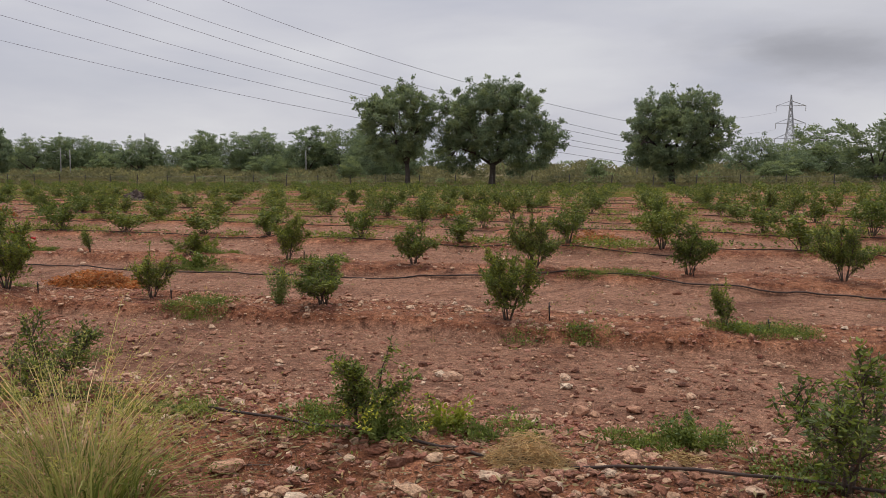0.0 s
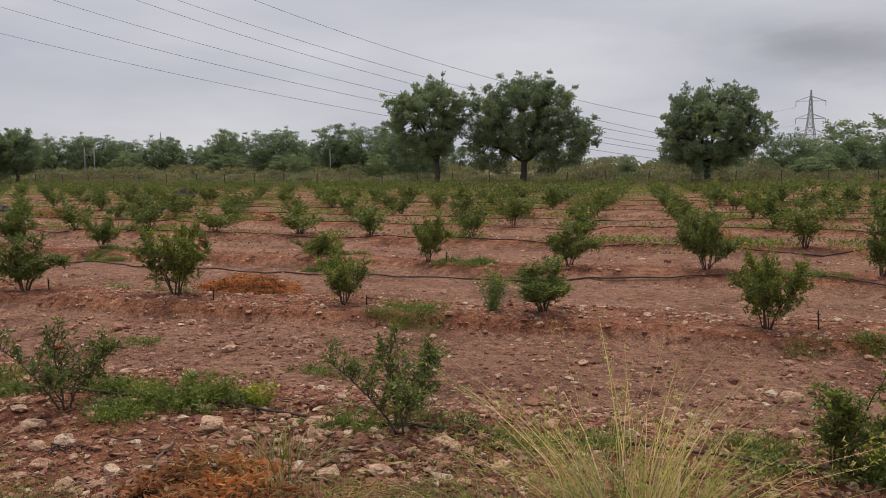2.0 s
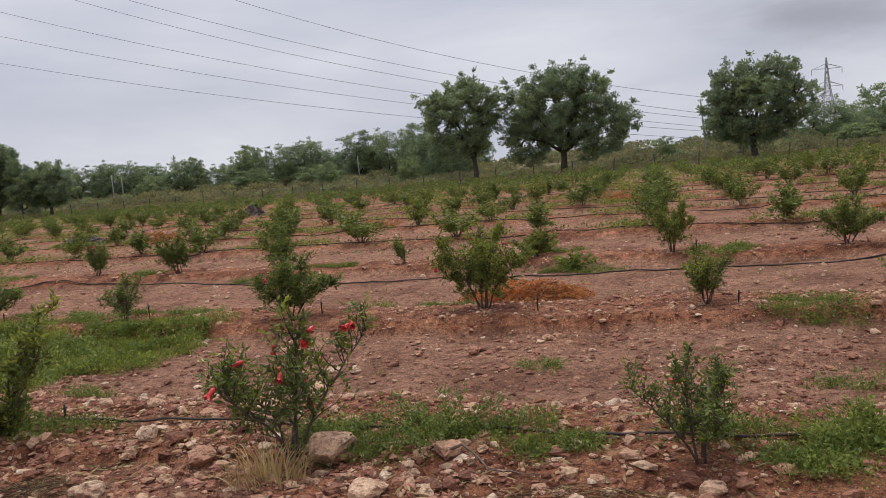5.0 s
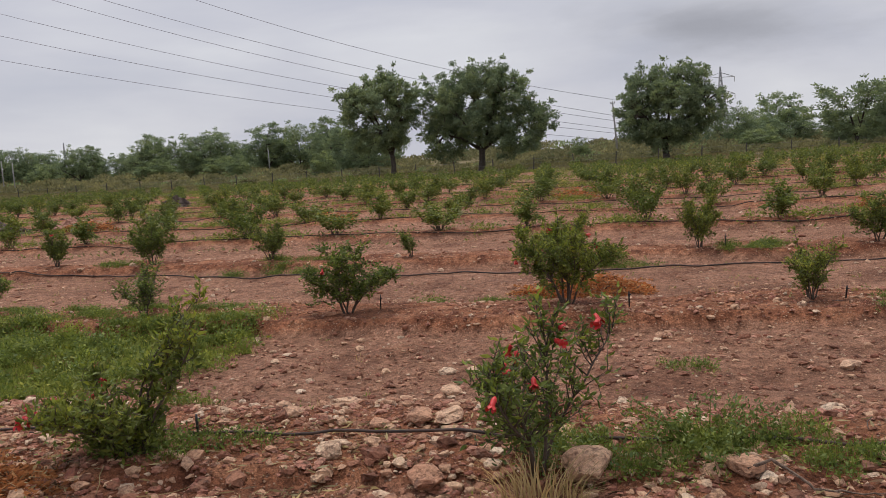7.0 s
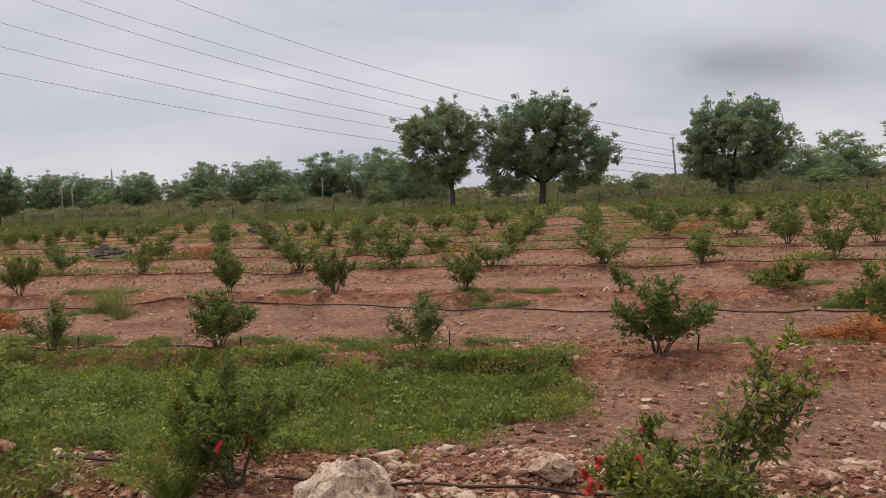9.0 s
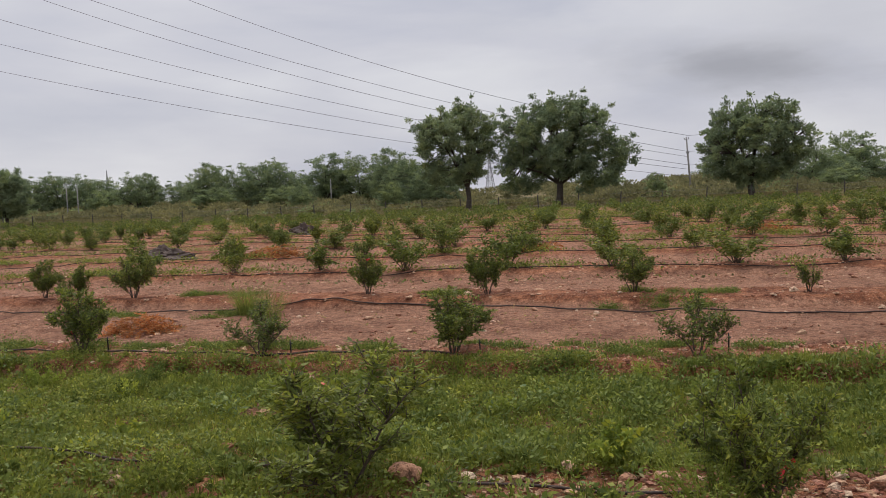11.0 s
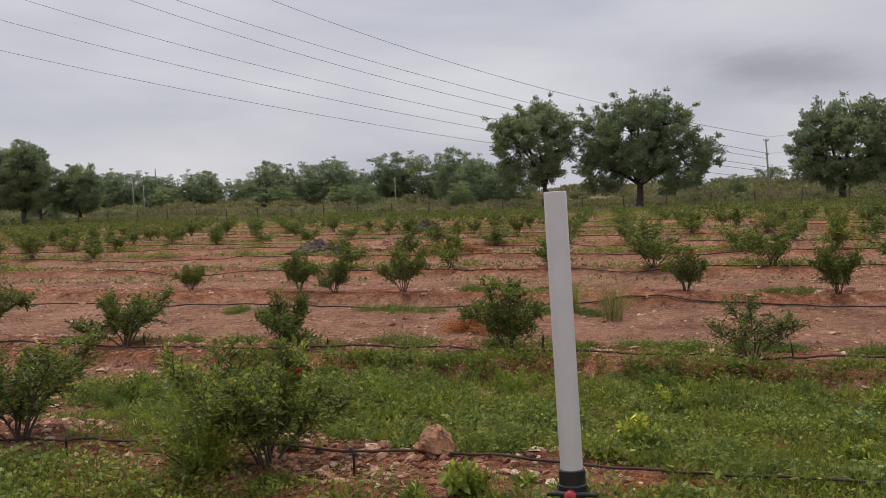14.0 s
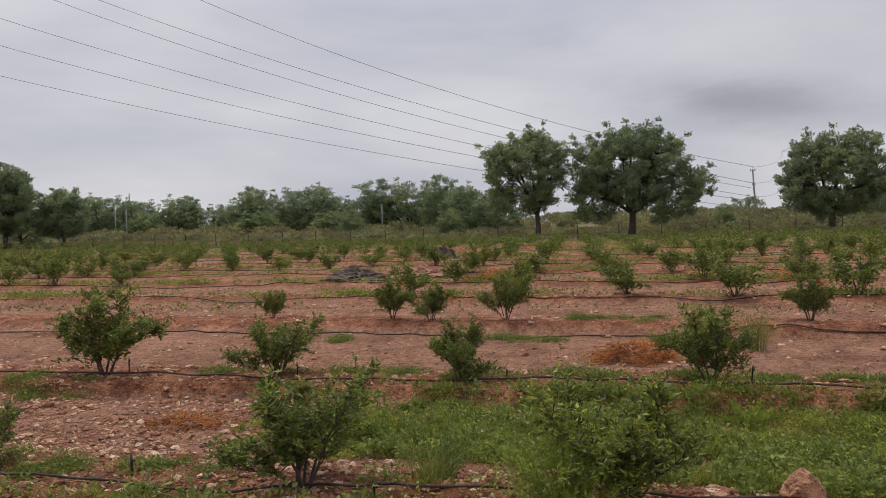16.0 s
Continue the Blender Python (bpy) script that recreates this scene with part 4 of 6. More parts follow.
def hose(points, radius, label):
    b = Build()
    b.tube(points, [radius] * len(points), 6)
    tagged(new("drip_hose", b.mesh("drip_hose", [HOSE], True)), label, "hose", "drip irrigation lines")


for k in range(1, 12):
    lo, hi = (-30, 6) if k < 3 else (-30 - 5 * (k - 2), 8 + (k - 2))
    stepx = 0.12 if k < 4 else 0.4
    n = int((hi - lo) / stepx)
    pts = []
    for i in range(n + 1):
        x = lo + i * stepx
        y = row_y(k, x) + (hose_1(x), -0.1, hose_3(x) - row_y(3, x) if k == 3 else -0.4)[min(k, 3) - 1] + (0.13 if k == 1 and x > -16 else 0.03 if k == 1 else 0.2) * float(lumps(x, k * 9.0, 2.3, 90)) + 0.05 * float(lumps(x, k * 9.0, 0.8, 91))
        lift = (0.022 if k > 1 or x > -16 else 0.04) + 0.03 * float(lumps(x, k * 5.0, 1.4, 92)) * (1.0 if k == 1 else 0.6) + (0.015 - 0.06 * float(step(-15.3, -14.7, x)) if k == 2 else 0.0)
        pts.append((x, y, ground_z(x, y) + (lift if k < 4 else 0.02 + 0.035 * float(lumps(x, k * 5.0, 2.4, 92)))))
    hose(pts, (0.0092, 0.0115, 0.0115)[k - 1] if k < 4 else 0.0115, "black drip irrigation hose lying along a planting row")


def drip_stake(x, y, tall, lean):
    b = Build()
    b.tube([(0, 0, -0.06), (0, 0, tall * 0.75), (0, 0, tall)], [0.006, 0.009, 0.005], 6)
    b.tube([(0, 0, tall * 0.72), (0.022, 0, tall * 0.80)], [0.006, 0.005], 5)
    ob = new("drip_stake", b.mesh("drip_stake", [BLACK], True))
    ob.matrix_basis = pose(x, y, ground_z(x, y), lean, lean * 0.6, 0)
    tagged(ob, "short black drip stake stuck in the soil", "stake", "drip stakes")


for i, (x, y) in enumerate([(-5.37, 10.78), (-7.32, 10.7), (-0.75, 10.75), (1.35, 10.7), (-9.85, 10.75), (-12.3, 10.8), (-14.7, 10.8), (-16.75, 10.7), (-19.05, 10.75), (-21.4, 10.8), (-23.7, 10.75),
                            (-25.85, 10.8), (-21.45, 6.95), (-19.45, 6.95), (-23.1, 7.0), (-9.7, 6.75), (0.5, 15.0), (-6.0, 15.3)]):
    drip_stake(x, y, 0.13 + 0.03 * (i % 3), 8 - 6 * (i % 4))


# ---- riser pipe with its valve ----
def riser(x, y):
    z = ground_z(x, y)
    base = new("riser_pipe")
    base.matrix_basis = pose(x, y, z, -2.0, -2.2, 0)
    top, low = 1.555 - z, 0.47
    b = Build()
    n = 28
    rings = [(0.0435, low - 0.02), (0.0435, top - 0.004), (0.0425, top), (0.0395, top), (0.0395, top - 0.25)]
    vs = [Vector((q * math.cos(2 * math.pi * j / n), q * math.sin(2 * math.pi * j / n), h)) for q, h in rings for j in range(n)]
    b.add(vs, [(i * n + j, i * n + (j + 1) % n, (i + 1) * n + (j + 1) % n, (i + 1) * n + j) for i in range(len(rings) - 1) for j in range(n)])
    part("pipe", b.mesh("pipe", [PVC], True), base, "plain grey-white plastic pipe")
    b = Build()
    b.tube([(0, 0, 0.36), (0, 0, 0.365), (0, 0, 0.40), (0, 0, 0.41), (0, 0, 0.415), (0, 0, low - 0.003), (0, 0, low)], [0.050, 0.056, 0.056, 0.056, 0.051, 0.051, 0.046], 24)
    part("collar", b.mesh("collar", [BLACK], False), base, "black threaded collar")
    b = Build()
    b.tube([(0, 0, 0.20), (0, 0, 0.22), (0, 0, 0.26), (0, 0, 0.30), (0, 0, 0.34), (0, 0, 0.36)], [0.05, 0.058, 0.066, 0.066, 0.060, 0.052], 24)
    valve = part("valve_body", b.mesh("valve_body", [BLACK], True), base, "black plastic valve body")
    b = Build()
    b.tube([(-0.095, -0.02, 0.372), (-0.05, -0.05, 0.385), (0, -0.062, 0.387), (0.05, -0.05, 0.385), (0.095, -0.02, 0.372)], [0.007, 0.010, 0.012, 0.010, 0.007], 8)
    part("handle", b.mesh("handle", [BLACK], True), valve, "black wing handle")
    b = Build()
    b.tube([(0, -0.05, 0.383), (0, -0.082, 0.383), (0, -0.088, 0.383)], [0.022, 0.022, 0.014], 14)
    part("cap", b.mesh("cap", [RED], True), valve, "red plastic cap")
    b = Build()
    b.tube([(0, 0, -0.15), (0, 0, 0.1), (0, 0, 0.205)], [0.045, 0.045, 0.045], 20)
    part("lower_pipe", b.mesh("lower_pipe", [PVC], True), base, "grey plastic pipe rising from the soil")
    tagged(base, "upright grey-white plastic riser pipe with a black valve", "pipe")


riser(-18.0, 5.745)


# ---- stones ----
def rock_mesh(name, seed, mat, flat=0.62, detail=2):
    """An angular stone, one unit across: a ball cut by planes, then roughened."""
    r = random.Random(seed)
    bm = bmesh.new()
    bmesh.ops.create_icosphere(bm, subdivisions=detail + 1, radius=0.5)
    cuts = [(unit(r), r.uniform(0.27, 0.42)) for _ in range(13)]
    for v in bm.verts:
        for n, d in cuts:
            over = v.co.dot(n) - d
            if over > 0:
                v.co -= n * over * 1.0
        v.co += v.co.normalized() * (0.07 * noise.noise(v.co * 4 + Vector((seed, 0, 0))) + 0.035 * noise.noise(v.co * 11 + Vector((0, seed, 0))))
        v.co.z *= flat
    me = bpy.data.meshes.new(name)
    bm.to_mesh(me)
    bm.free()
    me.materials.append(mat)
    return me


ROCKS = [rock_mesh("rock_%d" % i, 300 + i, ROCK, 0.5 + 0.08 * (i % 4)) for i in range(8)]
PALES = [rock_mesh("pale_rock_%d" % i, 330 + i, LIME, 0.58 + 0.08 * i) for i in range(3)]


BOULDER = rock_mesh("boulder", 345, LIME, 0.85, 3)


def stone(me, x, y, size, turn, label, sink=0.22, tilt=0.0, long=1.25):
    ob = new("stone", me)
    low = min(v.co.z for v in me.vertices)
    ob.matrix_basis = pose(x, y, ground_z(x, y) - low * size * (1 - sink), tilt, tilt * 0.5, turn) @ Matrix.Diagonal((size * long, size, size, 1))
    return tagged(ob, label, "stone", "field stones")


# x, y, size, pale
BESIDE_ROW_1 = [(-8.22, 6.24, 0.19, 0), (-7.47, 6.39, 0.26, 0), (-7.02, 5.88, 0.21, 0), (-6.84, 5.69, 0.19, 0), (-6.72, 5.45, 0.11, 0), (-6.7, 5.59, 0.10, 0), (-8.79, 6.49, 0.15, 1), (-6.77, 6.38, 0.17, 0), (-6.21, 5.88, 0.06, 1),
                (-6.01, 5.93, 0.12, 0), (-5.0, 5.94, 0.12, 1), (-4.91, 5.9, 0.08, 1), (-4.82, 5.6, 0.10, 0), (-4.48, 5.72, 0.10, 0), (-4.37, 6.42, 0.19, 0), (-6.31, 5.0, 0.12, 0), (-8.58, 5.74, 0.18, 0), (-10.13, 6.89, 0.15, 0),
                (-5.44, 6.15, 0.14, 0), (-5.31, 6.21, 0.08, 0)]
BESIDE_ROW_1_TOO = [(-5.8, 5.73, 0.10, 0), (-6.91, 6.04, 0.07, 0), (-8.68, 6.96, 0.12, 0), (-1.46, 6.0, 0.15, 0), (-3.75, 6.63, 0.16, 0), (-3.68, 6.41, 0.13, 0), (-2.91, 6.47, 0.14, 0), (-3.13, 6.06, 0.13, 0), (-4.04, 6.69, 0.10, 0), (-3.55, 6.72, 0.12, 0),
                    (-10.7, 6.93, 0.24, 0), (-11.75, 7.26, 0.17, 0), (-8.45, 7.02, 0.17, 0), (-9.3, 7.18, 0.14, 0), (-12.31, 6.77, 0.09, 0), (-10.94, 6.67, 0.08, 0), (-14.3, 6.95, 0.2, 0), (-18.3, 6.9, 0.09, 1), (0.52, 6.6, 0.15, 0)]
BY_THE_MEADOW = [(-16.07, 6.8, 0.11, 1), (-13.41, 7.24, 0.11, 0), (-13.95, 7.04, 0.1, 1), (-12.77, 7.62, 0.1, 0), (-12.87, 7.1, 0.12, 0), (-12.47, 7.8, 0.09, 1), (-13.08, 7.13, 0.12, 0), (-11.01, 7.08, 0.11, 0), (-8.79, 6.6, 0.13, 1), (-12.2, 7.9, 0.1, 0), (-14.3, 7.2, 0.11, 0)]
IN_THE_LANES = [(-8.3, 7.05, 0.2, 0), (-9.1, 7.6, 0.19, 0), (-8.55, 7.9, 0.09, 0), (-9.5, 7.5, 0.11, 0), (-5.79, 8.73, 0.15, 0), (-7.04, 9.89, 0.11, 0), (-8.49, 8.77, 0.11, 1), (-7.61, 9.41, 0.13, 0), (-3.95, 8.5, 0.10, 0), (-8.54, 8.21, 0.16, 0), (-8.7, 8.79, 0.13, 1), (-10.85, 9.88, 0.08, 1), (-9.68, 8.18, 0.07, 1), (0.39, 8.05, 0.13, 0),
                (-0.89, 8.01, 0.10, 0), (-1.75, 7.92, 0.09, 1), (-0.24, 8.84, 0.11, 0), (0.74, 8.54, 0.09, 0), (-0.4, 10.18, 0.10, 0), (0.05, 7.82, 0.13, 0), (-21.7, 7.95, 0.09, 1)]
r = random.Random(50)
for x, y, s, pale in BESIDE_ROW_1 + BESIDE_ROW_1_TOO + BY_THE_MEADOW + IN_THE_LANES:
    stone(r.choice(PALES if pale else ROCKS), x, y, s, r.uniform(0, 360), "pale cream stone lying on red soil" if pale else "rough pinkish-brown stone lying on red soil", 0.34, r.uniform(-8, 8))
stone(ROCKS[2], -1.09, 8.6, 0.17, 70, "broad flat pinkish stone sunk in the soil", 0.6, 3)
stone(rock_mesh("broken_rock", 363, RUSTY, 0.9, 3), -19.1, 7.35, 0.23, 20, "rust-brown broken stone in the low weeds", 0.15, 6, 1.35)
stone(BOULDER, -11.55, 6.18, 0.51, 190, "large pale limestone boulder beside a bush", 0.2, 4, 1.12)
stone(PALES[2], -11.66, 6.56, 0.33, 40, "large greyish limestone boulder beside a bush", 0.2, -5, 1.1)
for _ in range(95):
    x = r.uniform(-26, 3)
    y = r.choice((r.uniform(4.6, 7.4), r.uniform(4.6, 7.4), r.uniform(7.2, 9.9), r.uniform(9.5, 15.0)))
    if -22.6 < x < -11.5 and r.random() < 0.8:
        continue
    s = 0.055 + 0.06 * r.random() ** 2
    pale = r.random() < 0.12
    stone(r.choice(PALES if pale else ROCKS), x, y, s, r.uniform(0, 360), "small cream stone in the soil" if pale else "small pinkish-brown stone in the soil", 0.3, r.uniform(-12, 12))


def meadow(x, y):
    """How thick the low weeds stand, from 0 to 1."""
    x, y = np.asarray(x, float), np.asarray(y, float)
    wob = 0.75 * lumps(x, y, 1.3, 70) + 0.35 * lumps(x, y, 0.4, 71)
    back = step(-23.0, -22.0, x + wob) * (1 - step(-11.7, -10.9, x + wob)) * step(7.35, 7.8, y + 0.5 * wob) * (1 - step(10.1, 10.6, y + 0.5 * wob))
    bare = (1 - step(0.5, 1.0, np.hypot((x + 21.3) / 1.1, (y - 7.75) / 0.55) + 0.5 * wob))
    front = step(-25.0, -24.0, x + wob) * (1 - step(-14.0, -13.0, x + wob)) * (1 - step(6.35, 6.75, y + 0.35 * wob)) * step(4.4, 5.3, y + 0.6 * wob)
    near_hose = 0.55 * step(-23.0, -22.0, x) * (1 - step(-18.6, -17.6, x)) * step(6.6, 6.8, y) * (1 - step(7.3, 7.6, y)) * step(-0.4, 0.1, wob)
    strip = step(-18.6, -17.8, x + wob) * (1 - step(-14.0, -13.0, x + wob)) * step(6.3, 6.6, y) * (1 - step(7.6, 8.0, y))
    along_hose = (1 - step(0.10, 0.24, np.abs(y - 6.6 + 0.02 * x - np.interp(x, [-24, -22.4, -21.1, -19.6, -18.9, -17.5], [-0.15, -0.09, 0.06, 0.29, 0.33, 0.22])) + 0.1 * wob)) * (1 - step(-18.3, -17.5, x))
    spots = [(-22.2, 7.55, 0.9, 0.5), (-20.6, 7.55, 0.7, 0.28), (-19.25, 6.95, 0.55, 0.32), (-17.9, 7.0, 0.7, 0.18)]
    for sx, sy, rx, ry in spots:
        bare = np.maximum(bare, 1 - step(0.6, 1.0, np.hypot((x - sx) / rx, (y - sy) / ry) + 0.35 * wob))
    return np.clip(back + front + near_hose + strip, 0, 1) * (1 - bare) * (1 - 0.9 * along_hose)


BALL = [(0, 0, 1), (0.894, 0, 0.447), (0.276, 0.851, 0.447), (-0.724, 0.526, 0.447), (-0.724, -0.526, 0.447), (0.276, -0.851, 0.447),
        (0.724, 0.526, -0.447), (-0.276, 0.851, -0.447), (-0.894, 0, -0.447), (-0.276, -0.851, -0.447), (0.724, -0.526, -0.447), (0, 0, -1)]
BALL_FACES = [(0, 1, 2), (0, 2, 3), (0, 3, 4), (0, 4, 5), (0, 5, 1), (1, 6, 2), (2, 7, 3), (3, 8, 4), (4, 9, 5), (5, 10, 1),
              (6, 7, 2), (7, 8, 3), (8, 9, 4), (9, 10, 5), (10, 6, 1)]
CHIP = [(1, 0, 0), (0, 1, 0), (-1, 0, 0), (0, -1, 0), (0.1, 0.1, 1), (0, 0, -1)]
CHIP_FACES = [(0, 1, 4), (1, 2, 4), (2, 3, 4), (3, 0, 4), (1, 0, 5), (2, 1, 5), (3, 2, 5), (0, 3, 5)]


def scatter_pebbles(name, count, x0, x1, y0, y1, small, spread, most, rng, label, thin=0.15, mat=STONES):
    """Loose stones: rounded lumps for the larger ones, chips for the rest."""
    x, y = rng.uniform(x0, x1, count), rng.uniform(y0, y1, count)
    clump = lumps(x, y, 0.9, 80) * 0.5 + 0.5
    floor = step(-0.06, -0.11, height(x, y))
    keep = (rng.random(count) < (0.2 + 0.95 * clump) * (1 - 0.35 * floor)) & (rng.random(count) > (1 - thin) * meadow(x, y))
    x, y = x[keep], y[keep]
    size = np.minimum(small * np.exp(rng.normal(0, spread, len(x))), most)
    verts, faces, k = [], [], 0
    for shape, around, pick, rough in ((BALL, BALL_FACES, size > small * 1.25, 0.24), (CHIP, CHIP_FACES, size <= small * 1.25, 0.28)):
        px, py, s = x[pick], y[pick], size[pick]
        n, m = len(px), len(shape)
        v = np.array(shape)[None] * (1 + rng.uniform(-rough, rough, (n, m, 1))) + rng.uniform(-rough, rough, (n, m, 3))
        t = rng.uniform(-0.7, 0.7, n)[:, None]
        v = np.stack([v[..., 0], v[..., 1] * np.cos(t) - v[..., 2] * np.sin(t), v[..., 1] * np.sin(t) + v[..., 2] * np.cos(t)], -1)
        v = v * (s[:, None] * np.stack([rng.uniform(0.8, 1.5, n), rng.uniform(0.75, 1.2, n), rng.uniform(0.4, 0.85, n)], 1))[:, None, :]
        a = rng.uniform(0, 2 * np.pi, n)[:, None]
        vx, vy = v[..., 0] * np.cos(a) - v[..., 1] * np.sin(a), v[..., 0] * np.sin(a) + v[..., 1] * np.cos(a)
        verts += np.stack([vx + px[:, None], vy + py[:, None], v[..., 2] + (height(px, py) + s * 0.2)[:, None]], -1).reshape(-1, 3).tolist()
        faces += (np.array(around)[None] + m * np.arange(n)[:, None, None] + k).reshape(-1, 3).tolist()
        k = len(verts)
    me = bpy.data.meshes.new(name)
    me.from_pydata(verts, [], faces)
    me.materials.append(mat)
    me.update()
    tagged(new(name, me), label, "pebbles", kind="stuff")


rng = np.random.default_rng(9)
scatter_pebbles("near_pebbles", 74000, -27, 3.2, 4.3, 7.9, 0.0105, 0.66, 0.045, rng, "loose pinkish pebbles and rubble on the soil")
scatter_pebbles("lane_pebbles", 36000, -28, 4, 7.5, 12.0, 0.0095, 0.66, 0.045, rng, "loose pebbles strewn over the lane")
scatter_pebbles("far_pebbles", 27000, -34, 6, 11.6, 24.0, 0.0145, 0.5, 0.06, rng, "pebbles scattered between the farther rows")
scatter_pebbles("rubble_stones", 3800, -12.5, 3.2, 4.5, 7.0, 0.019, 0.45, 0.06, rng, "loose pink and cream rubble stones on dark red soil")
scatter_pebbles("red_gravel", 26000, -13, 3.2, 4.3, 7.6, 0.0115, 0.5, 0.035, rng, "fine red gravel and broken clods on the soil", 0.1, GRAVEL)
scatter_pebbles("red_lane_gravel", 15000, -28, 4, 7.5, 12.2, 0.0105, 0.5, 0.03, rng, "fine red gravel in the lane", 0.1, GRAVEL)
scatter_pebbles("lane_gravel", 9000, -28.5, -22.4, 7.4, 10.2, 0.012, 0.55, 0.05, rng, "dense pinkish gravel in the lane beside weeds")
scatter_pebbles("soil_clods", 22000, -27, 3.5, 4.0, 9.6, 0.012, 0.55, 0.05, rng, "small clods of dark red soil", 0.3, CLOD)


# ---- weeds, grass and litter ----
def cards(name, at, along, length, width, slots, mats, rng, label, category, fold=0.0):
    """Many small leaves in one mesh."""
    n = len(at)
    other = rng.normal(size=(n, 3)) * 0.65 + np.array([0, 0, 1.0])
    across = np.cross(along, other)
    across /= np.linalg.norm(across, axis=1)[:, None] + 1e-9
    mid = at + along * (length * 0.5)[:, None]
    v = np.stack([at, mid + across * (width * 0.5)[:, None], at + along * length[:, None], mid - across * (width * 0.5)[:, None]], 1).reshape(-1, 3)
    f = np.arange(4 * n).reshape(-1, 4)
    me = bpy.data.meshes.new(name)
    me.from_pydata(v.tolist(), [], f.tolist())
    for m in mats:
        me.materials.append(m)
    me.polygons.foreach_set("material_index", np.asarray(slots, np.int32))
    me.update()
    return tagged(new(name, me), label, category, kind="stuff")


def rosettes(cx, cy, per, reach, tall, leaf, rng, grassy, scale=1.0, hue=None):
    """Leaves of low plants round the given centres."""
    n = len(cx)
    k = np.repeat(np.arange(n), per)
    m = len(k)
    size = (rng.uniform(0.5, 1.25, n) * scale)[k]
    a, q = rng.uniform(0, 2 * np.pi, m), rng.random(m) ** 0.6
    x, y = cx[k] + np.cos(a) * q * reach * size, cy[k] + np.sin(a) * q * reach * size
    lift = rng.random(m)
    z = height(x, y) + lift * tall * size * (1.1 - 0.6 * q)
    along = np.stack([np.cos(a) * (0.4 + q), np.sin(a) * (0.4 + q), rng.uniform(-0.2, 1.0, m)], 1) + rng.normal(0, 0.45, (m, 3))
    blade = rng.random(m) < grassy
    along[blade] = np.stack([rng.normal(0, 0.35, blade.sum()), rng.normal(0, 0.35, blade.sum()), np.ones(blade.sum())], 1)
    along /= np.linalg.norm(along, axis=1)[:, None]
    length = leaf * rng.uniform(0.6, 1.4, m)
    width = length * rng.uniform(0.35, 0.6, m)
    length[blade] *= 2.6
    width[blade] = leaf * 0.16
    z[blade] = height(x[blade], y[blade])
    slots = np.where(blade, 1, (rng.random(m) < 0.06) * 2)
    if hue is not None:
        young = (rng.random(m) < np.clip(hue[k] - 0.02, 0, 0.9)) & ~blade
        slots[young] = np.where(rng.random(young.sum()) < 0.5, 2, 3)
    return np.stack([x, y, z], 1), along, length, width, slots


x, y = rng.uniform(-25.5, -10.5, 21000), rng.uniform(4.6, 10.6, 21000)
thick = meadow(x, y) * (0.78 + 0.45 * lumps(x, y, 0.7, 73))
keep = rng.random(len(x)) < thick
x, y = x[keep], y[keep]
a = rosettes(x, y, 34, 0.12, 0.11, 0.033, rng, 0.24, 0.85 + 0.7 * lumps(x, y, 0.55, 77) + 0.25 * lumps(x, y, 0.25, 78), lumps(x, y, 0.9, 79) + 0.5 * lumps(x, y, 0.3, 81))
cards("meadow_weeds", *a, [WEED, BLADE, YOUNG, FEATHER], rng, "low green creeping weeds and grass between the rows", "weeds")

# taller, coarser plants standing out of the low carpet
x, y = rng.uniform(-25.0, -11.0, 2600), rng.uniform(5.0, 10.3, 2600)
keep = (rng.random(2600) < meadow(x, y)) & (lumps(x, y, 0.9, 84) > -0.25)
x, y = x[keep], y[keep]
a = rosettes(x, y, 105, 0.15, 0.22, 0.040, rng, 0.24, 0.75 + 0.5 * lumps(x, y, 0.7, 77), lumps(x, y, 0.5, 79))
cards("coarse_weeds", *a, [WEED, BLADE, YOUNG, FEATHER], rng, "coarse leafy weeds standing out of low grass", "weeds")

# patches along the rows: x, y, half width, half depth
PATCHES = [(-1.0, 6.75, 0.5, 0.2), (0.0, 6.95, 0.6, 0.2), (0.8, 7.1, 0.28, 0.2), (1.6, 6.5, 0.75, 0.3), (-2.4, 6.6, 0.35, 0.2), (-3.2, 6.65, 0.5, 0.22), (-5.05, 6.85, 0.6, 0.25), (-4.5, 8.3, 0.32, 0.13),
           (-6.75, 6.7, 0.95, 0.25), (-5.0, 6.62, 0.8, 0.32), (-9.7, 6.5, 0.5, 0.25), (-7.05, 5.1, 0.4, 0.16), (-5.7, 5.25, 0.55, 0.2)]
PATCHES_2 = [(-5.0, 10.55, 0.55, 0.28), (1.5, 10.65, 0.65, 0.3), (-0.6, 10.3, 0.4, 0.15), (-12.3, 11.2, 0.6, 0.25), (-10.2, 7.6, 0.25, 0.12), (-16.4, 11.2, 0.8, 0.25), (-18.6, 11.1, 1.1, 0.25), (-26.5, 10.2, 0.6, 0.3),
             (-24.3, 10.95, 0.6, 0.15), (-17.6, 11.15, 0.9, 0.25), (-23.5, 7.2, 0.9, 0.25), (-9.0, 11.6, 0.6, 0.12), (-6.9, 8.9, 0.2, 0.1), (-7.3, 6.5, 0.6, 0.3), (-20.6, 11.05, 1.3, 0.22), (-14.0, 11.1, 1.2, 0.25), (-22.6, 11.0, 0.8, 0.2), (-13.2, 10.4, 1.0, 0.3)]
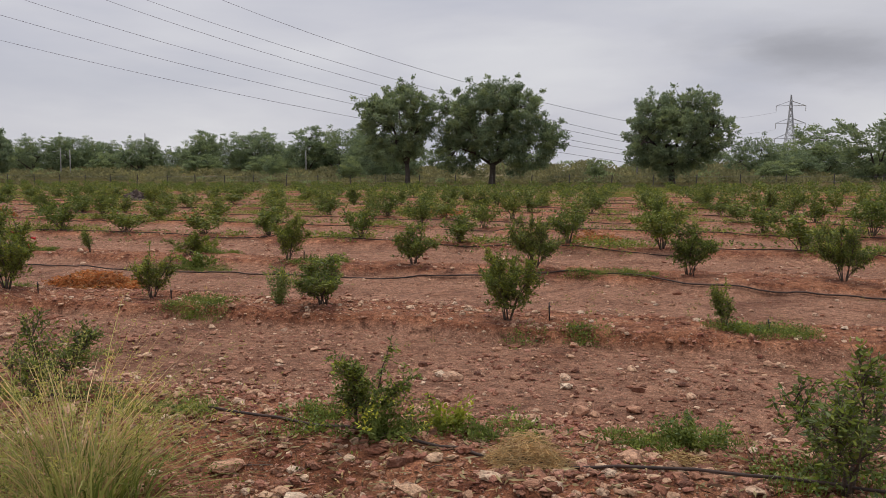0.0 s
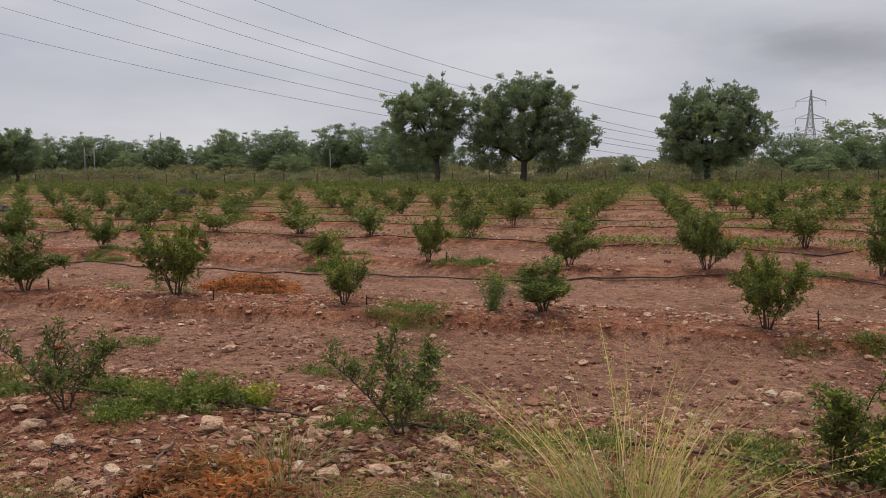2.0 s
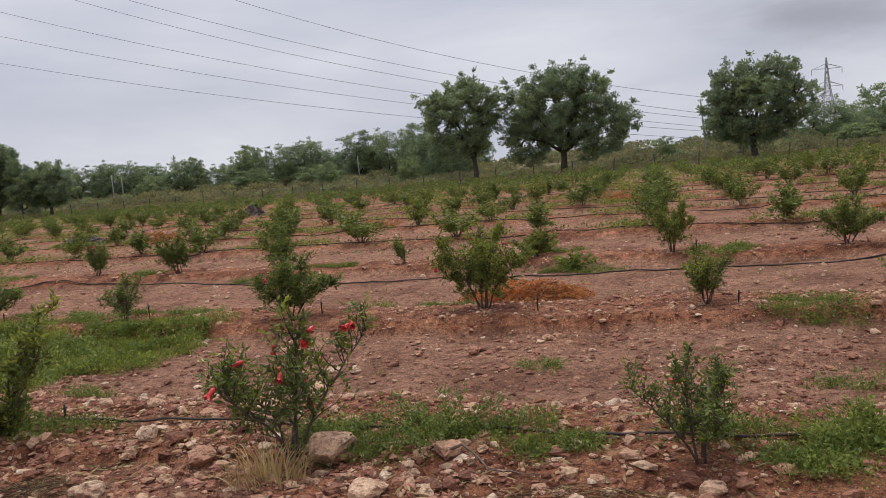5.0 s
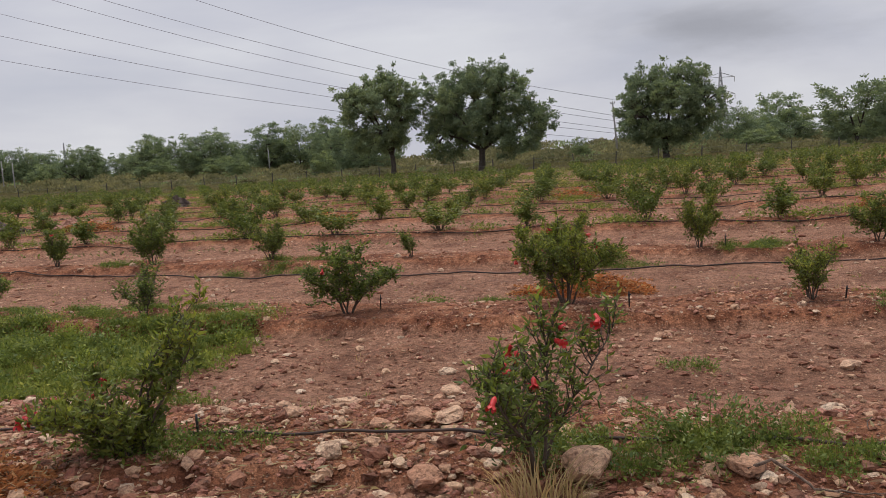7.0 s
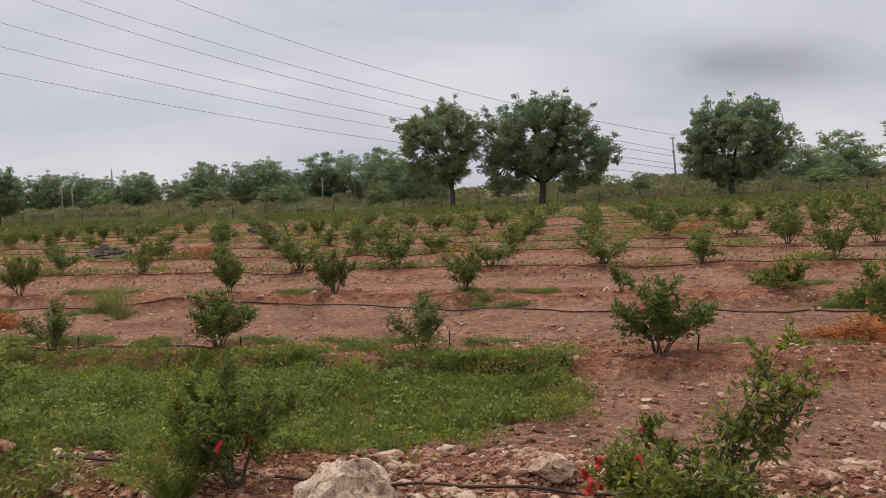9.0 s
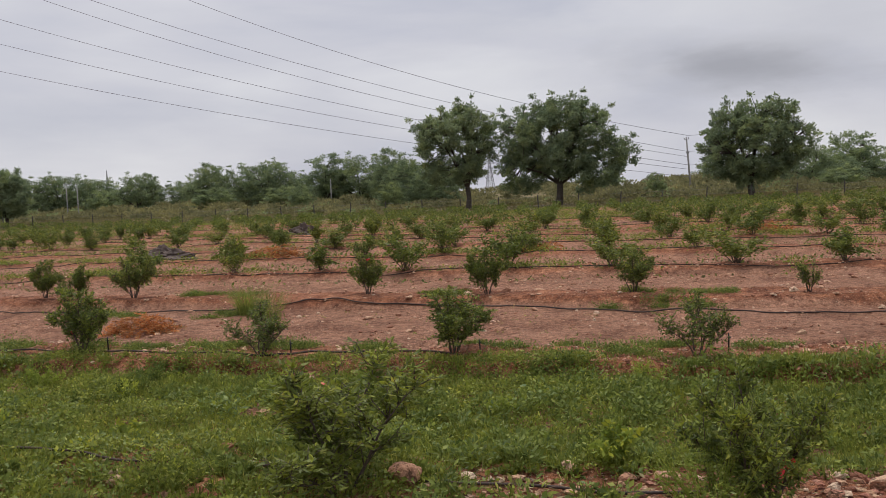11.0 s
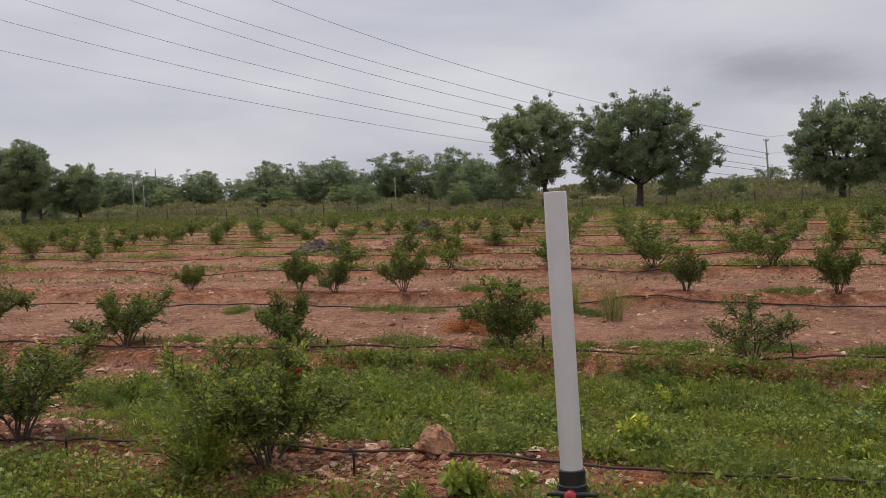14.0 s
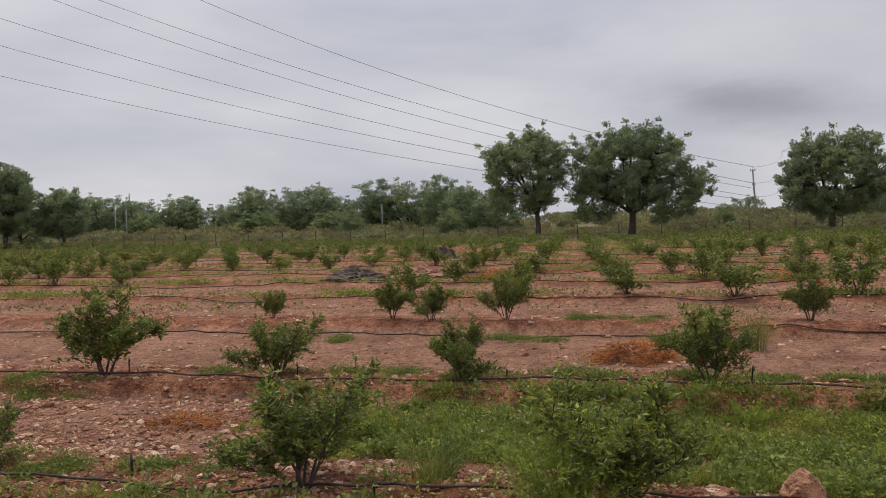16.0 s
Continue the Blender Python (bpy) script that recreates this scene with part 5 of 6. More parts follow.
PATCHES_3 = [(-7.6, 14.6, 0.55, 0.3), (-8.5, 16.1, 0.65, 0.4), (-5.9, 15.2, 0.8, 0.3), (-12.7, 15.8, 0.8, 0.25), (-20.5, 16.2, 0.8, 0.3), (-21.8, 14.8, 0.8, 0.3), (-24.6, 14.6, 0.4, 0.2), (-13.0, 14.8, 0.8, 0.3), (-0.8, 15.0, 0.6, 0.25), (-19.5, 14.7, 0.8, 0.35), (-16.4, 15.6, 0.5, 0.2)]
xs, ys = [], []
for px, py, rx, ry in PATCHES + PATCHES_2 + PATCHES_3:
    n = int(200 * rx * ry * math.pi) + 6
    hubs = int(3 + 7 * rx)
    hx, hy = rng.uniform(-1, 1, hubs) * rx, rng.uniform(-1, 1, hubs) * ry
    h = rng.integers(0, hubs, n)
    xs.append(px + hx[h] + rng.normal(0, 0.10, n))
    ys.append(py + hy[h] + rng.normal(0, 0.06, n))
x, y = np.concatenate(xs), np.concatenate(ys)
a = rosettes(x, y, 30, 0.11, 0.11, 0.025, rng, 0.3, 0.9 + 0.5 * lumps(x, y, 0.3, 83), lumps(x, y, 0.5, 79))
cards("row_weeds", *a, [WEED, BLADE, YOUNG, FEATHER], rng, "green weed patches along the drip hoses", "weeds")

# thin half-dry weeds in the foreground rubble
xs, ys = [], []
for px, py, rx, ry in [(-7.2, 5.0, 0.55, 0.2), (-5.8, 5.3, 0.7, 0.25), (-4.6, 5.2, 0.4, 0.2), (-9.6, 5.6, 0.4, 0.2), (-2.9, 5.65, 0.8, 0.3), (-2.3, 5.45, 0.5, 0.3), (-12.9, 5.9, 0.5, 0.2)]:
    n = int(150 * rx * ry * math.pi)
    xs.append(px + rng.normal(0, 0.55, n) * rx)
    ys.append(py + rng.normal(0, 0.55, n) * ry)
a = rosettes(np.concatenate(xs), np.concatenate(ys), 26, 0.13, 0.10, 0.022, rng, 0.5)
cards("half_dry_weeds", *a, [WEED, STRAW, LITTER], rng, "thin half-dry weeds growing in the rubble", "weeds")

xs, ys = [], []
for k in range(4, ROWS + 1):
    span = 26 + 6.2 * k
    for _ in range(int(span / 1.5)):
        px = rng.uniform(-20 - 5.0 * k, 5 + 1.2 * k)
        py = row_y(k, px) + rng.uniform(-0.35, 0.35)
        rx, ry = rng.uniform(0.25, 0.75), rng.uniform(0.25, 0.5)
        n = int(34 * rx * ry * math.pi) + 3
        xs.append(px + rng.normal(0, 0.75, n) * rx)
        ys.append(py + rng.normal(0, 0.7, n) * ry)
a = rosettes(np.concatenate(xs), np.concatenate(ys), 16, 0.2, 0.2, 0.06, rng, 0.06)
cards("far_row_weeds", *a, [WEED, BLADE, YOUNG], rng, "green weeds along the farther rows", "weeds")

# sparse creeping weeds and dry stalks all over the farther lanes
n = 130000
y = 19 + 60 * rng.random(n) ** 1.15
x = rng.uniform(-1.0, 1.0, n) * (0.72 * y + 12) - 0.36 * y - 9
keep = rng.random(n) < np.clip(0.34 + 0.5 * lumps(x, y, 3.2, 85) + 0.35 * lumps(x, y, 0.9, 86) + 0.006 * (y - 25), 0.0, 0.85)
x, y = x[keep], y[keep]
n = len(x)
t = rng.uniform(0, 2 * np.pi, n)
way_of = np.stack([np.cos(t), np.sin(t), rng.uniform(0.1, 1.4, n)], 1)
way_of /= np.linalg.norm(way_of, axis=1)[:, None]
long = rng.uniform(0.05, 0.13, n) * (0.6 + y / 60)
kinds = np.where(rng.random(n) < 0.35 + 0.4 * lumps(x, y, 5.0, 87), 1, 0)
cards("lane_weeds", np.stack([x, y, height(x, y) - 0.01], 1), way_of, long, long * rng.uniform(0.3, 0.6, n), kinds, [WEED, LITTER], rng,
      "sparse creeping weeds and dry stalks in the farther lanes", "weeds")

# thin scattered seedlings over the bare soil
x, y = rng.uniform(-27, 4, 900), rng.uniform(4.2, 15, 900)
keep = lumps(x, y, 1.6, 75) > 0.1
a = rosettes(x[keep], y[keep], 9, 0.05, 0.05, 0.026, rng, 0.3)
cards("seedlings", *a, [WEED, STRAW, YOUNG], rng, "sparse small seedlings and dry blades on the soil", "weeds")


def tuft(name, x, y, blades, tall, spread, mats, label, seed, heads=0.0, category="grass", thick=1.0):
    """A tuft of bent blades, some with seed heads."""
    r, b, seeds = random.Random(seed), Build(), Build()
    for _ in range(blades):
        a, lean = r.uniform(0, 2 * math.pi), r.random() ** 0.8 * spread
        L = tall * r.uniform(0.45, 1.1)
        p = Vector((math.cos(a), math.sin(a), 0)) * (0.07 + 0.16 * spread) * r.random() ** 0.5
        out = Vector((math.cos(a), math.sin(a), 0))
        side = Vector((-math.sin(a + r.uniform(-0.8, 0.8)), math.cos(a), 0)).normalized()
        bend, sway = r.uniform(1.3, 2.8), Vector((r.uniform(-0.3, 0.3), r.uniform(-0.3, 0.3), r.uniform(-0.12, 0.05)))
        pts, n = [], 4
        for i in range(n + 1):
            t = i / n
            pts.append(p + out * lean * L * t ** bend + sway * L * t * t + Vector((0, 0, L * (t - 0.35 * lean * t * t))))
        w = r.uniform(0.0026, 0.0056) * thick
        slot = 1 if r.random() < 0.45 else 0
        verts = [v for i, q in enumerate(pts) for v in (q + side * w * (1 - 0.8 * i / n), q - side * w * (1 - 0.8 * i / n))]
        b.add(verts, [(2 * i, 2 * i + 1, 2 * i + 3, 2 * i + 2) for i in range(n)], slot)
        if r.random() < heads:
            for _ in range(34):
                t = r.uniform(0.0, 1.9)
                q = pts[-2].lerp(pts[-1], t - 0.8) if t > 0.8 else pts[-3].lerp(pts[-2], t / 0.8)
                q = q + unit(r) * 0.02
                d = (out * 0.4 + unit(r) + Vector((0, 0, 0.6))).normalized()
                seeds.card(q, d, side_of(d, r), r.uniform(0.012, 0.03), 0.005, 1)
    ob = new(name)
    ob.matrix_basis = pose(x, y, ground_z(x, y) - 0.01)
    tagged(part("leafage", b.mesh("leafage", mats), ob), "thin bent grass blades", kind="stuff")
    if seeds.f:
        tagged(part("seed_plume", seeds.mesh("seed_plume", mats), ob), "pale straw seed heads", kind="stuff")
    return tagged(ob, label, category)


tuft("grass_tuft", -1.72, 5.3, 230, 0.5, 1.35, [YELLOW_GRASS, BLADE], "tall yellow-green grass tuft going to seed", 1, 0.1, "grass", 2.0)
tuft("grass_tuft", -1.8, 5.3, 210, 0.95, 0.85, [PALE_STRAW, YELLOW_GRASS], "tall thin dry straw stalks with pale seed heads", 2, 0.85, "grass", 0.9)
tuft("grass_tuft", -2.15, 5.5, 90, 0.5, 1.5, [STRAW, BLADE], "arching pale straw grass on rubble", 11, 0.3)
tuft("grass_tuft", -7.65, 6.05, 170, 0.26, 0.9, [STRAW, STRAW], "short dry straw tuft among stones", 4)
tuft("grass_tuft", -19.4, 14.7, 260, 0.55, 0.7, [BLADE, WEED], "tall green grass clump beside a drip hose", 5, 0.15)
tuft("grass_tuft", -18.7, 14.1, 130, 0.62, 0.6, [STRAW, BLADE], "pale feathery grass standing between the rows", 6, 0.6)
tuft("grass_tuft", -10.9, 5.7, 160, 0.3, 1.1, [STRAW, RUST], "dry brown grass litter beside a boulder", 7)
tuft("grass_tuft", -3.6, 5.9, 120, 0.28, 1.2, [STRAW, BLADE], "short dry grass tuft on rubble", 8)
tuft("grass_tuft", -21.2, 7.35, 120, 0.30, 0.6, [BLADE, WEED], "pale green grass tuft by the hose", 9, 0.3)
tuft("grass_tuft", -5.6, 5.15, 150, 0.16, 1.1, [STRAW, BLADE], "low part-dry grass on the rubble", 10)


def weed_plant(name, x, y, tall, wide, leaves, leaf, mats, label, seed, thin=0.22, category="weed"):
    """A soft upright weed: stalks with small narrow leaves all along."""
    r, b, stems = random.Random(seed), Build(), Build()
    stalks = max(5, leaves // 90)
    for _ in range(stalks):
        a, q = r.uniform(0, 2 * math.pi), r.random() ** 0.7
        end = Vector((math.cos(a) * wide * q, math.sin(a) * wide * q, tall * r.uniform(0.6, 1.05) * (1 - 0.35 * q)))
        start = end * 0.08
        start.z = -0.02
        midp = start.lerp(end, 0.5) + Vector((0, 0, 0.06 * tall))
        stems.tube([start, midp, end], [0.005, 0.003, 0.001], 3, 0)
        for _ in range(leaves // stalks):
            t = r.uniform(0.12, 1.0)
            p = (start.lerp(midp, t * 2) if t < 0.5 else midp.lerp(end, t * 2 - 1)) + unit(r) * 0.03
            d = (unit(r) + Vector((math.cos(a), math.sin(a), 0.7)) * 0.5).normalized()
            L = leaf * r.uniform(0.6, 1.3)
            b.card(p, d, side_of(d, r), L, L * thin, 1 if t > 0.8 and r.random() < 0.5 else 0)
    ob = new(name)
    ob.matrix_basis = pose(x, y, ground_z(x, y))
    tagged(part("stalk_clump", stems.mesh("stalk_clump", mats), ob), "thin green stalks", kind="stuff")
    tagged(part("leafage", b.mesh("leafage", mats), ob), "small soft leaves", kind="stuff")
    return tagged(ob, label, category)


weed_plant("feathery_weed", -3.92, 10.78, 0.55, 0.24, 1500, 0.045, [FEATHER, YOUNG], "pale feathery upright weed beside a bush", 1)
weed_plant("feathery_weed", -20.32, 6.78, 0.66, 0.5, 6400, 0.032, [LIME_LEAF, YOUNG], "yellow-green feathery weed leaning on a bush", 2, 0.26)
weed_plant("feathery_weed", -21.2, 7.6, 0.36, 0.2, 700, 0.035, [FEATHER, WEED], "small spiky pale weed by the hose", 3)
weed_plant("leafy_weed", -0.85, 6.55, 0.28, 0.4, 2100, 0.028, [WEED, YELLOW], "low leafy green weed with yellow tips", 4, 0.4)
weed_plant("leafy_weed", -4.75, 6.7, 0.24, 0.42, 2100, 0.028, [WEED, YOUNG], "low leafy green weed with yellow tips", 5, 0.4)
weed_plant("leafy_weed", -6.9, 6.65, 0.28, 0.5, 2660, 0.028, [WEED, FEATHER], "spreading leafy green weed", 6, 0.4)
weed_plant("leafy_weed", 0.8, 7.05, 0.2, 0.25, 1260, 0.028, [WEED, FEATHER], "small grey-green leafy weed clump", 7, 0.45)
weed_plant("leafy_weed", -12.66, 6.42, 0.56, 0.46, 4200, 0.028, [LIME_LEAF, YOUNG], "yellow-green feathery weed beside a bush", 8, 0.26)
weed_plant("yellow_weed", -17.9, 7.8, 0.3, 0.15, 560, 0.05, [LIME_LEAF, YELLOW], "bright yellow-green weed in the low grass", 9, 0.5)
weed_plant("yellow_weed", -16.67, 7.84, 0.17, 0.16, 420, 0.05, [LIME_LEAF, YELLOW], "bright yellow-green weed in the low grass", 10, 0.5)
weed_plant("yellow_weed", -13.19, 7.35, 0.3, 0.16, 640, 0.045, [LIME_LEAF, YELLOW], "pale yellow-green weed beside loose stones", 19, 0.5)
weed_plant("yellow_weed", -18.7, 6.7, 0.19, 0.14, 420, 0.055, [LIME_LEAF, YELLOW], "bright yellow-green weed in the low grass", 11, 0.5)
weed_plant("yellow_weed", -0.5, 6.8, 0.2, 0.16, 330, 0.04, [YOUNG, YELLOW], "small yellow-tipped weed beside a bush", 12, 0.45)
weed_plant("yellow_weed", -4.3, 6.85, 0.2, 0.12, 260, 0.04, [YOUNG, YELLOW], "small yellow-tipped weed beside a bush", 13, 0.45)
weed_plant("leafy_weed", -7.7, 14.6, 0.34, 0.35, 900, 0.06, [WEED, YOUNG], "leafy green weed clump in the row", 14, 0.4)
weed_plant("leafy_weed", -8.55, 16.1, 0.38, 0.5, 1200, 0.06, [WEED, YOUNG], "leafy green weed clump in the row", 15, 0.4)
weed_plant("leafy_weed", -15.6, 6.6, 0.3, 0.35, 1680, 0.028, [WEED, YOUNG], "dark leafy weed in the low grass", 16, 0.4)
weed_plant("leafy_weed", -17.0, 6.3, 0.25, 0.4, 1819, 0.028, [LEAF, WEED], "dark leafy weed in the low grass", 17, 0.45)
weed_plant("leafy_weed", -22.4, 8.6, 0.28, 0.5, 1819, 0.028, [WEED, YOUNG], "leafy yellow-green weeds by the bare soil", 18, 0.4)

r = random.Random(71)
for i in range(26):
    x, y = r.uniform(-23.0, -12.5), r.uniform(8.3, 10.1)
    if i >= 16:
        x, y = r.uniform(-24.5, -14.5), r.uniform(5.2, 6.3)
    tall = r.uniform(0.16, 0.34)
    pale = r.random() < 0.45
    weed_plant("leafy_weed", x, y, tall, tall * r.uniform(0.8, 1.3), int(2600 * tall), 0.036, [LIME_LEAF, YOUNG] if pale else [WEED, LEAF],
               "pale yellow-green weed standing in low grass" if pale else "dark green weed standing in low grass", 200 + i, r.uniform(0.28, 0.5))


def dead_heap(x, y, rx, ry, tall, count, seed, leaf=0.06):
    """Withered fronds in a heap: bent stalks with curled leaves on both sides."""
    r, b = random.Random(seed), Build()
    per = 24
    for _ in range(max(8, count // 11)):
        a, q = r.uniform(0, 2 * math.pi), r.random() ** 0.6
        px, py = math.cos(a) * q * rx * r.uniform(0.7, 1.1), math.sin(a) * q * ry
        foot = Vector((px, py, tall * (1 - q * q) * r.uniform(0.0, 0.9) + ground_z(x + px, y + py) - ground_z(x, y) + 0.01))
        h = a + r.uniform(-1.2, 1.2)
        d = Vector((math.cos(h), math.sin(h), r.uniform(-0.1, 0.7))).normalized()
        L = leaf * r.uniform(2.0, 4.5)
        pts = [foot + d * L * t - Vector((0, 0, 0.45 * L * t * t)) for t in (0, 0.35, 0.7, 1.0)]
        for p in pts:
            p.z = max(p.z, ground_z(x + p.x, y + p.y) - ground_z(x, y) + 0.006)
        b.tube(pts, [leaf * 0.04, leaf * 0.035, leaf * 0.025, leaf * 0.015], 3, 1 if r.random() < 0.5 else 2)
        faded = r.random()
        for i in range(per):
            t = (i + r.random()) / per * 2.999
            at = pts[int(t)].lerp(pts[int(t) + 1], t - int(t))
            out = (d.cross(Vector((0, 0, 1))) * (1 if i % 2 else -1) + d * 0.4 + unit(r) * 0.6).normalized()
            k = leaf * r.uniform(0.4, 1.0)
            slot = 0 if r.random() < 0.78 + 0.2 * faded else r.choice((1, 2))
            b.card(at, out, side_of(out, r), k, k * r.uniform(0.2, 0.5), slot)
    ob = new("dead_weeds", b.mesh("dead_weeds", [RUST, STRAW, HUSK]))
    ob.matrix_basis = pose(x, y, ground_z(x, y))
    tagged(ob, "heap of dead rust-orange weeds on the soil", "dead weeds", "dead weed heaps")


for i, (x, y, rx, ry, tall, n, leaf) in enumerate([(-7.85, 12.35, 0.8, 0.3, 0.26, 3200, 0.06), (-20.2, 13.05, 0.5, 0.28, 0.28, 1800, 0.06), (-24.4, 25.9, 0.9, 0.5, 0.35, 700, 0.14), (-2.1, 22.7, 0.5, 0.3, 0.3, 500, 0.11),
                                                  (-3.8, 5.62, 0.34, 0.24, 0.2, 1300, 0.06), (-24.0, 9.05, 0.35, 0.2, 0.12, 600, 0.05), (-17.6, 6.85, 0.26, 0.14, 0.09, 500, 0.04), (-10.55, 6.04, 0.42, 0.2, 0.16, 1900, 0.05), (-11.15, 6.0, 0.25, 0.2, 0.16, 800, 0.05),
                                                  (-16.5, 27.0, 0.6, 0.4, 0.3, 450, 0.13), (-9.5, 33.0, 0.7, 0.4, 0.3, 400, 0.15)]):
    dead_heap(x, y, rx, ry, tall, n, 400 + i, leaf)

def straw_clump(x, y, rx, ry, tall, count, mats, label, seed):
    """A flattened tangle of thin dry strands."""
    r, b = random.Random(seed), Build()
    for _ in range(count):
        a, q = r.uniform(0, 2 * math.pi), r.random() ** 0.6
        p = Vector((math.cos(a) * q * rx, math.sin(a) * q * ry, tall * (1 - q * q) * r.random()))
        h = r.uniform(0, 2 * math.pi)
        d, side = Vector((math.cos(h), math.sin(h), r.uniform(-0.2, 0.35))).normalized(), Vector((-math.sin(h), math.cos(h), 0))
        L, curl, w = r.uniform(0.06, 0.18), r.uniform(-0.9, 0.9), r.uniform(0.0009, 0.0018)
        pts = [p + d * L * t + side * curl * L * t * t - Vector((0, 0, 0.25 * L * t * t)) for t in (-0.5, -0.17, 0.17, 0.5)]
        for v in pts:
            v.z = max(v.z, 0.004)
        b.tube(pts, [w, w, w, w * 0.6], 3, 0 if r.random() < 0.75 else 1)
    ob = new("straw_clump", b.mesh("straw_clump", mats))
    ob.matrix_basis = pose(x, y, ground_z(x, y))
    tagged(ob, label, "straw")


straw_clump(0.03, 6.42, 0.2, 0.13, 0.17, 900, [PALE_STRAW, STRAW], "flattened tangle of dry yellow straw", 1)
straw_clump(0.75, 6.75, 0.2, 0.12, 0.06, 260, [STRAW, HUSK], "thin scatter of dry straw beside weeds", 2)
straw_clump(-3.55, 5.6, 0.4, 0.2, 0.10, 520, [HUSK, STRAW], "brown tangle of dry plant stalks on rubble", 3)
straw_clump(-2.9, 5.7, 0.35, 0.2, 0.08, 420, [STRAW, HUSK], "dry straw and plant debris on rubble", 4)
straw_clump(-6.0, 6.0, 0.4, 0.15, 0.05, 300, [HUSK, STRAW], "thin brown plant debris on rubble", 5)
straw_clump(-5.3, 5.6, 0.3, 0.15, 0.06, 300, [TWIG, STRAW], "grey dry twiggy debris on rubble", 6)
straw_clump(-8.9, 5.8, 0.35, 0.18, 0.06, 320, [HUSK, STRAW], "brown plant debris beside a stone", 7)

# dry leaf and straw litter among the rubble
n = 42000
x, y = rng.uniform(-26, 2.6, n), rng.uniform(4.3, 7.1, n)
keep = (lumps(x, y, 0.8, 76) + rng.normal(0, 0.35, n) > 0.0)
x, y = x[keep], y[keep]
n = len(x)
t = rng.uniform(0, 2 * np.pi, n)
way_of = np.stack([np.cos(t), np.sin(t), rng.uniform(-0.12, 0.25, n)], 1)
way_of /= np.linalg.norm(way_of, axis=1)[:, None]
long = rng.uniform(0.02, 0.10, n)
cards("dry_litter", np.stack([x, y, height(x, y) + rng.uniform(0.006, 0.022, n)], 1), way_of, long, np.minimum(long * rng.uniform(0.08, 0.4, n), 0.016), (rng.random(n) < 0.4) * 1, [STRAW, HUSK], rng,
      "dry straw and leaf litter strewn over the rubble", "litter")

# sticks and dry stalks in the foreground rubble
twigs, r = Build(), random.Random(61)
for _ in range(240):
    x, y = r.uniform(-26, 2.5), r.uniform(4.2, 7.4)
    a, L = r.uniform(0, 2 * math.pi), r.uniform(0.06, 0.30)
    pts = []
    for i in range(4):
        q = (i / 3 - 0.5) * L
        px, py = x + math.cos(a) * q + r.uniform(-0.012, 0.012), y + math.sin(a) * q + r.uniform(-0.012, 0.012)
        pts.append((px, py, ground_z(px, py) + 0.012 + r.uniform(0, 0.02)))
    k = r.uniform(0.0012, 0.0045)
    twigs.tube(pts, [k, k, k * 0.8, k * 0.5], 4, 0 if r.random() < 0.6 else 1)
tagged(new("dry_twigs", twigs.mesh("dry_twigs", [TWIG, STRAW])), "dry twigs and stalks strewn over the rubble", "twigs", kind="stuff")


def branch(points, thick, label):
    """A crooked dead branch with knots and short side twigs."""
    r, b = random.Random(len(label) * 7 + int(points[0][0] * 10)), Build()
    pts = []
    for p, q in zip(points, points[1:]):
        for i in range(4):
            x, y, z = (u + (v - u) * i / 4 + r.uniform(-0.006, 0.006) for u, v in zip(p, q))
            pts.append((x, y, ground_z(x, y) + z))
    n = len(pts)
    b.tube(pts, [thick * (1 - 0.6 * i / n) * r.uniform(0.8, 1.25) for i in range(n)], 7)
    for i in range(2, n - 1, 4):
        tip = Vector(pts[i]) + Vector((r.uniform(-0.08, 0.08), r.uniform(-0.08, 0.08), r.uniform(0.0, 0.05)))
        b.tube([pts[i], tip], [thick * 0.4, thick * 0.15], 4)
    tagged(new("fallen_branch", b.mesh("fallen_branch", [DEADWOOD], True)), label, "branch")


branch([(-6.75, 6.32, 0.05), (-6.66, 6.30, 0.085), (-6.58, 6.27, 0.06), (-6.5, 6.2, 0.035), (-6.35, 6.22, 0.02), (-6.2, 6.18, 0.02)], 0.008, "crooked grey dead branch on the rubble")
branch([(-4.75, 6.0, 0.03), (-4.55, 6.05, 0.05), (-4.45, 6.02, 0.055), (-4.35, 6.05, 0.06)], 0.007, "short grey dead branch on the rubble")
branch([(-4.35, 6.05, 0.05), (-4.3, 5.85, 0.04), (-4.22, 5.7, 0.02)], 0.008, "short grey dead branch on the rubble")


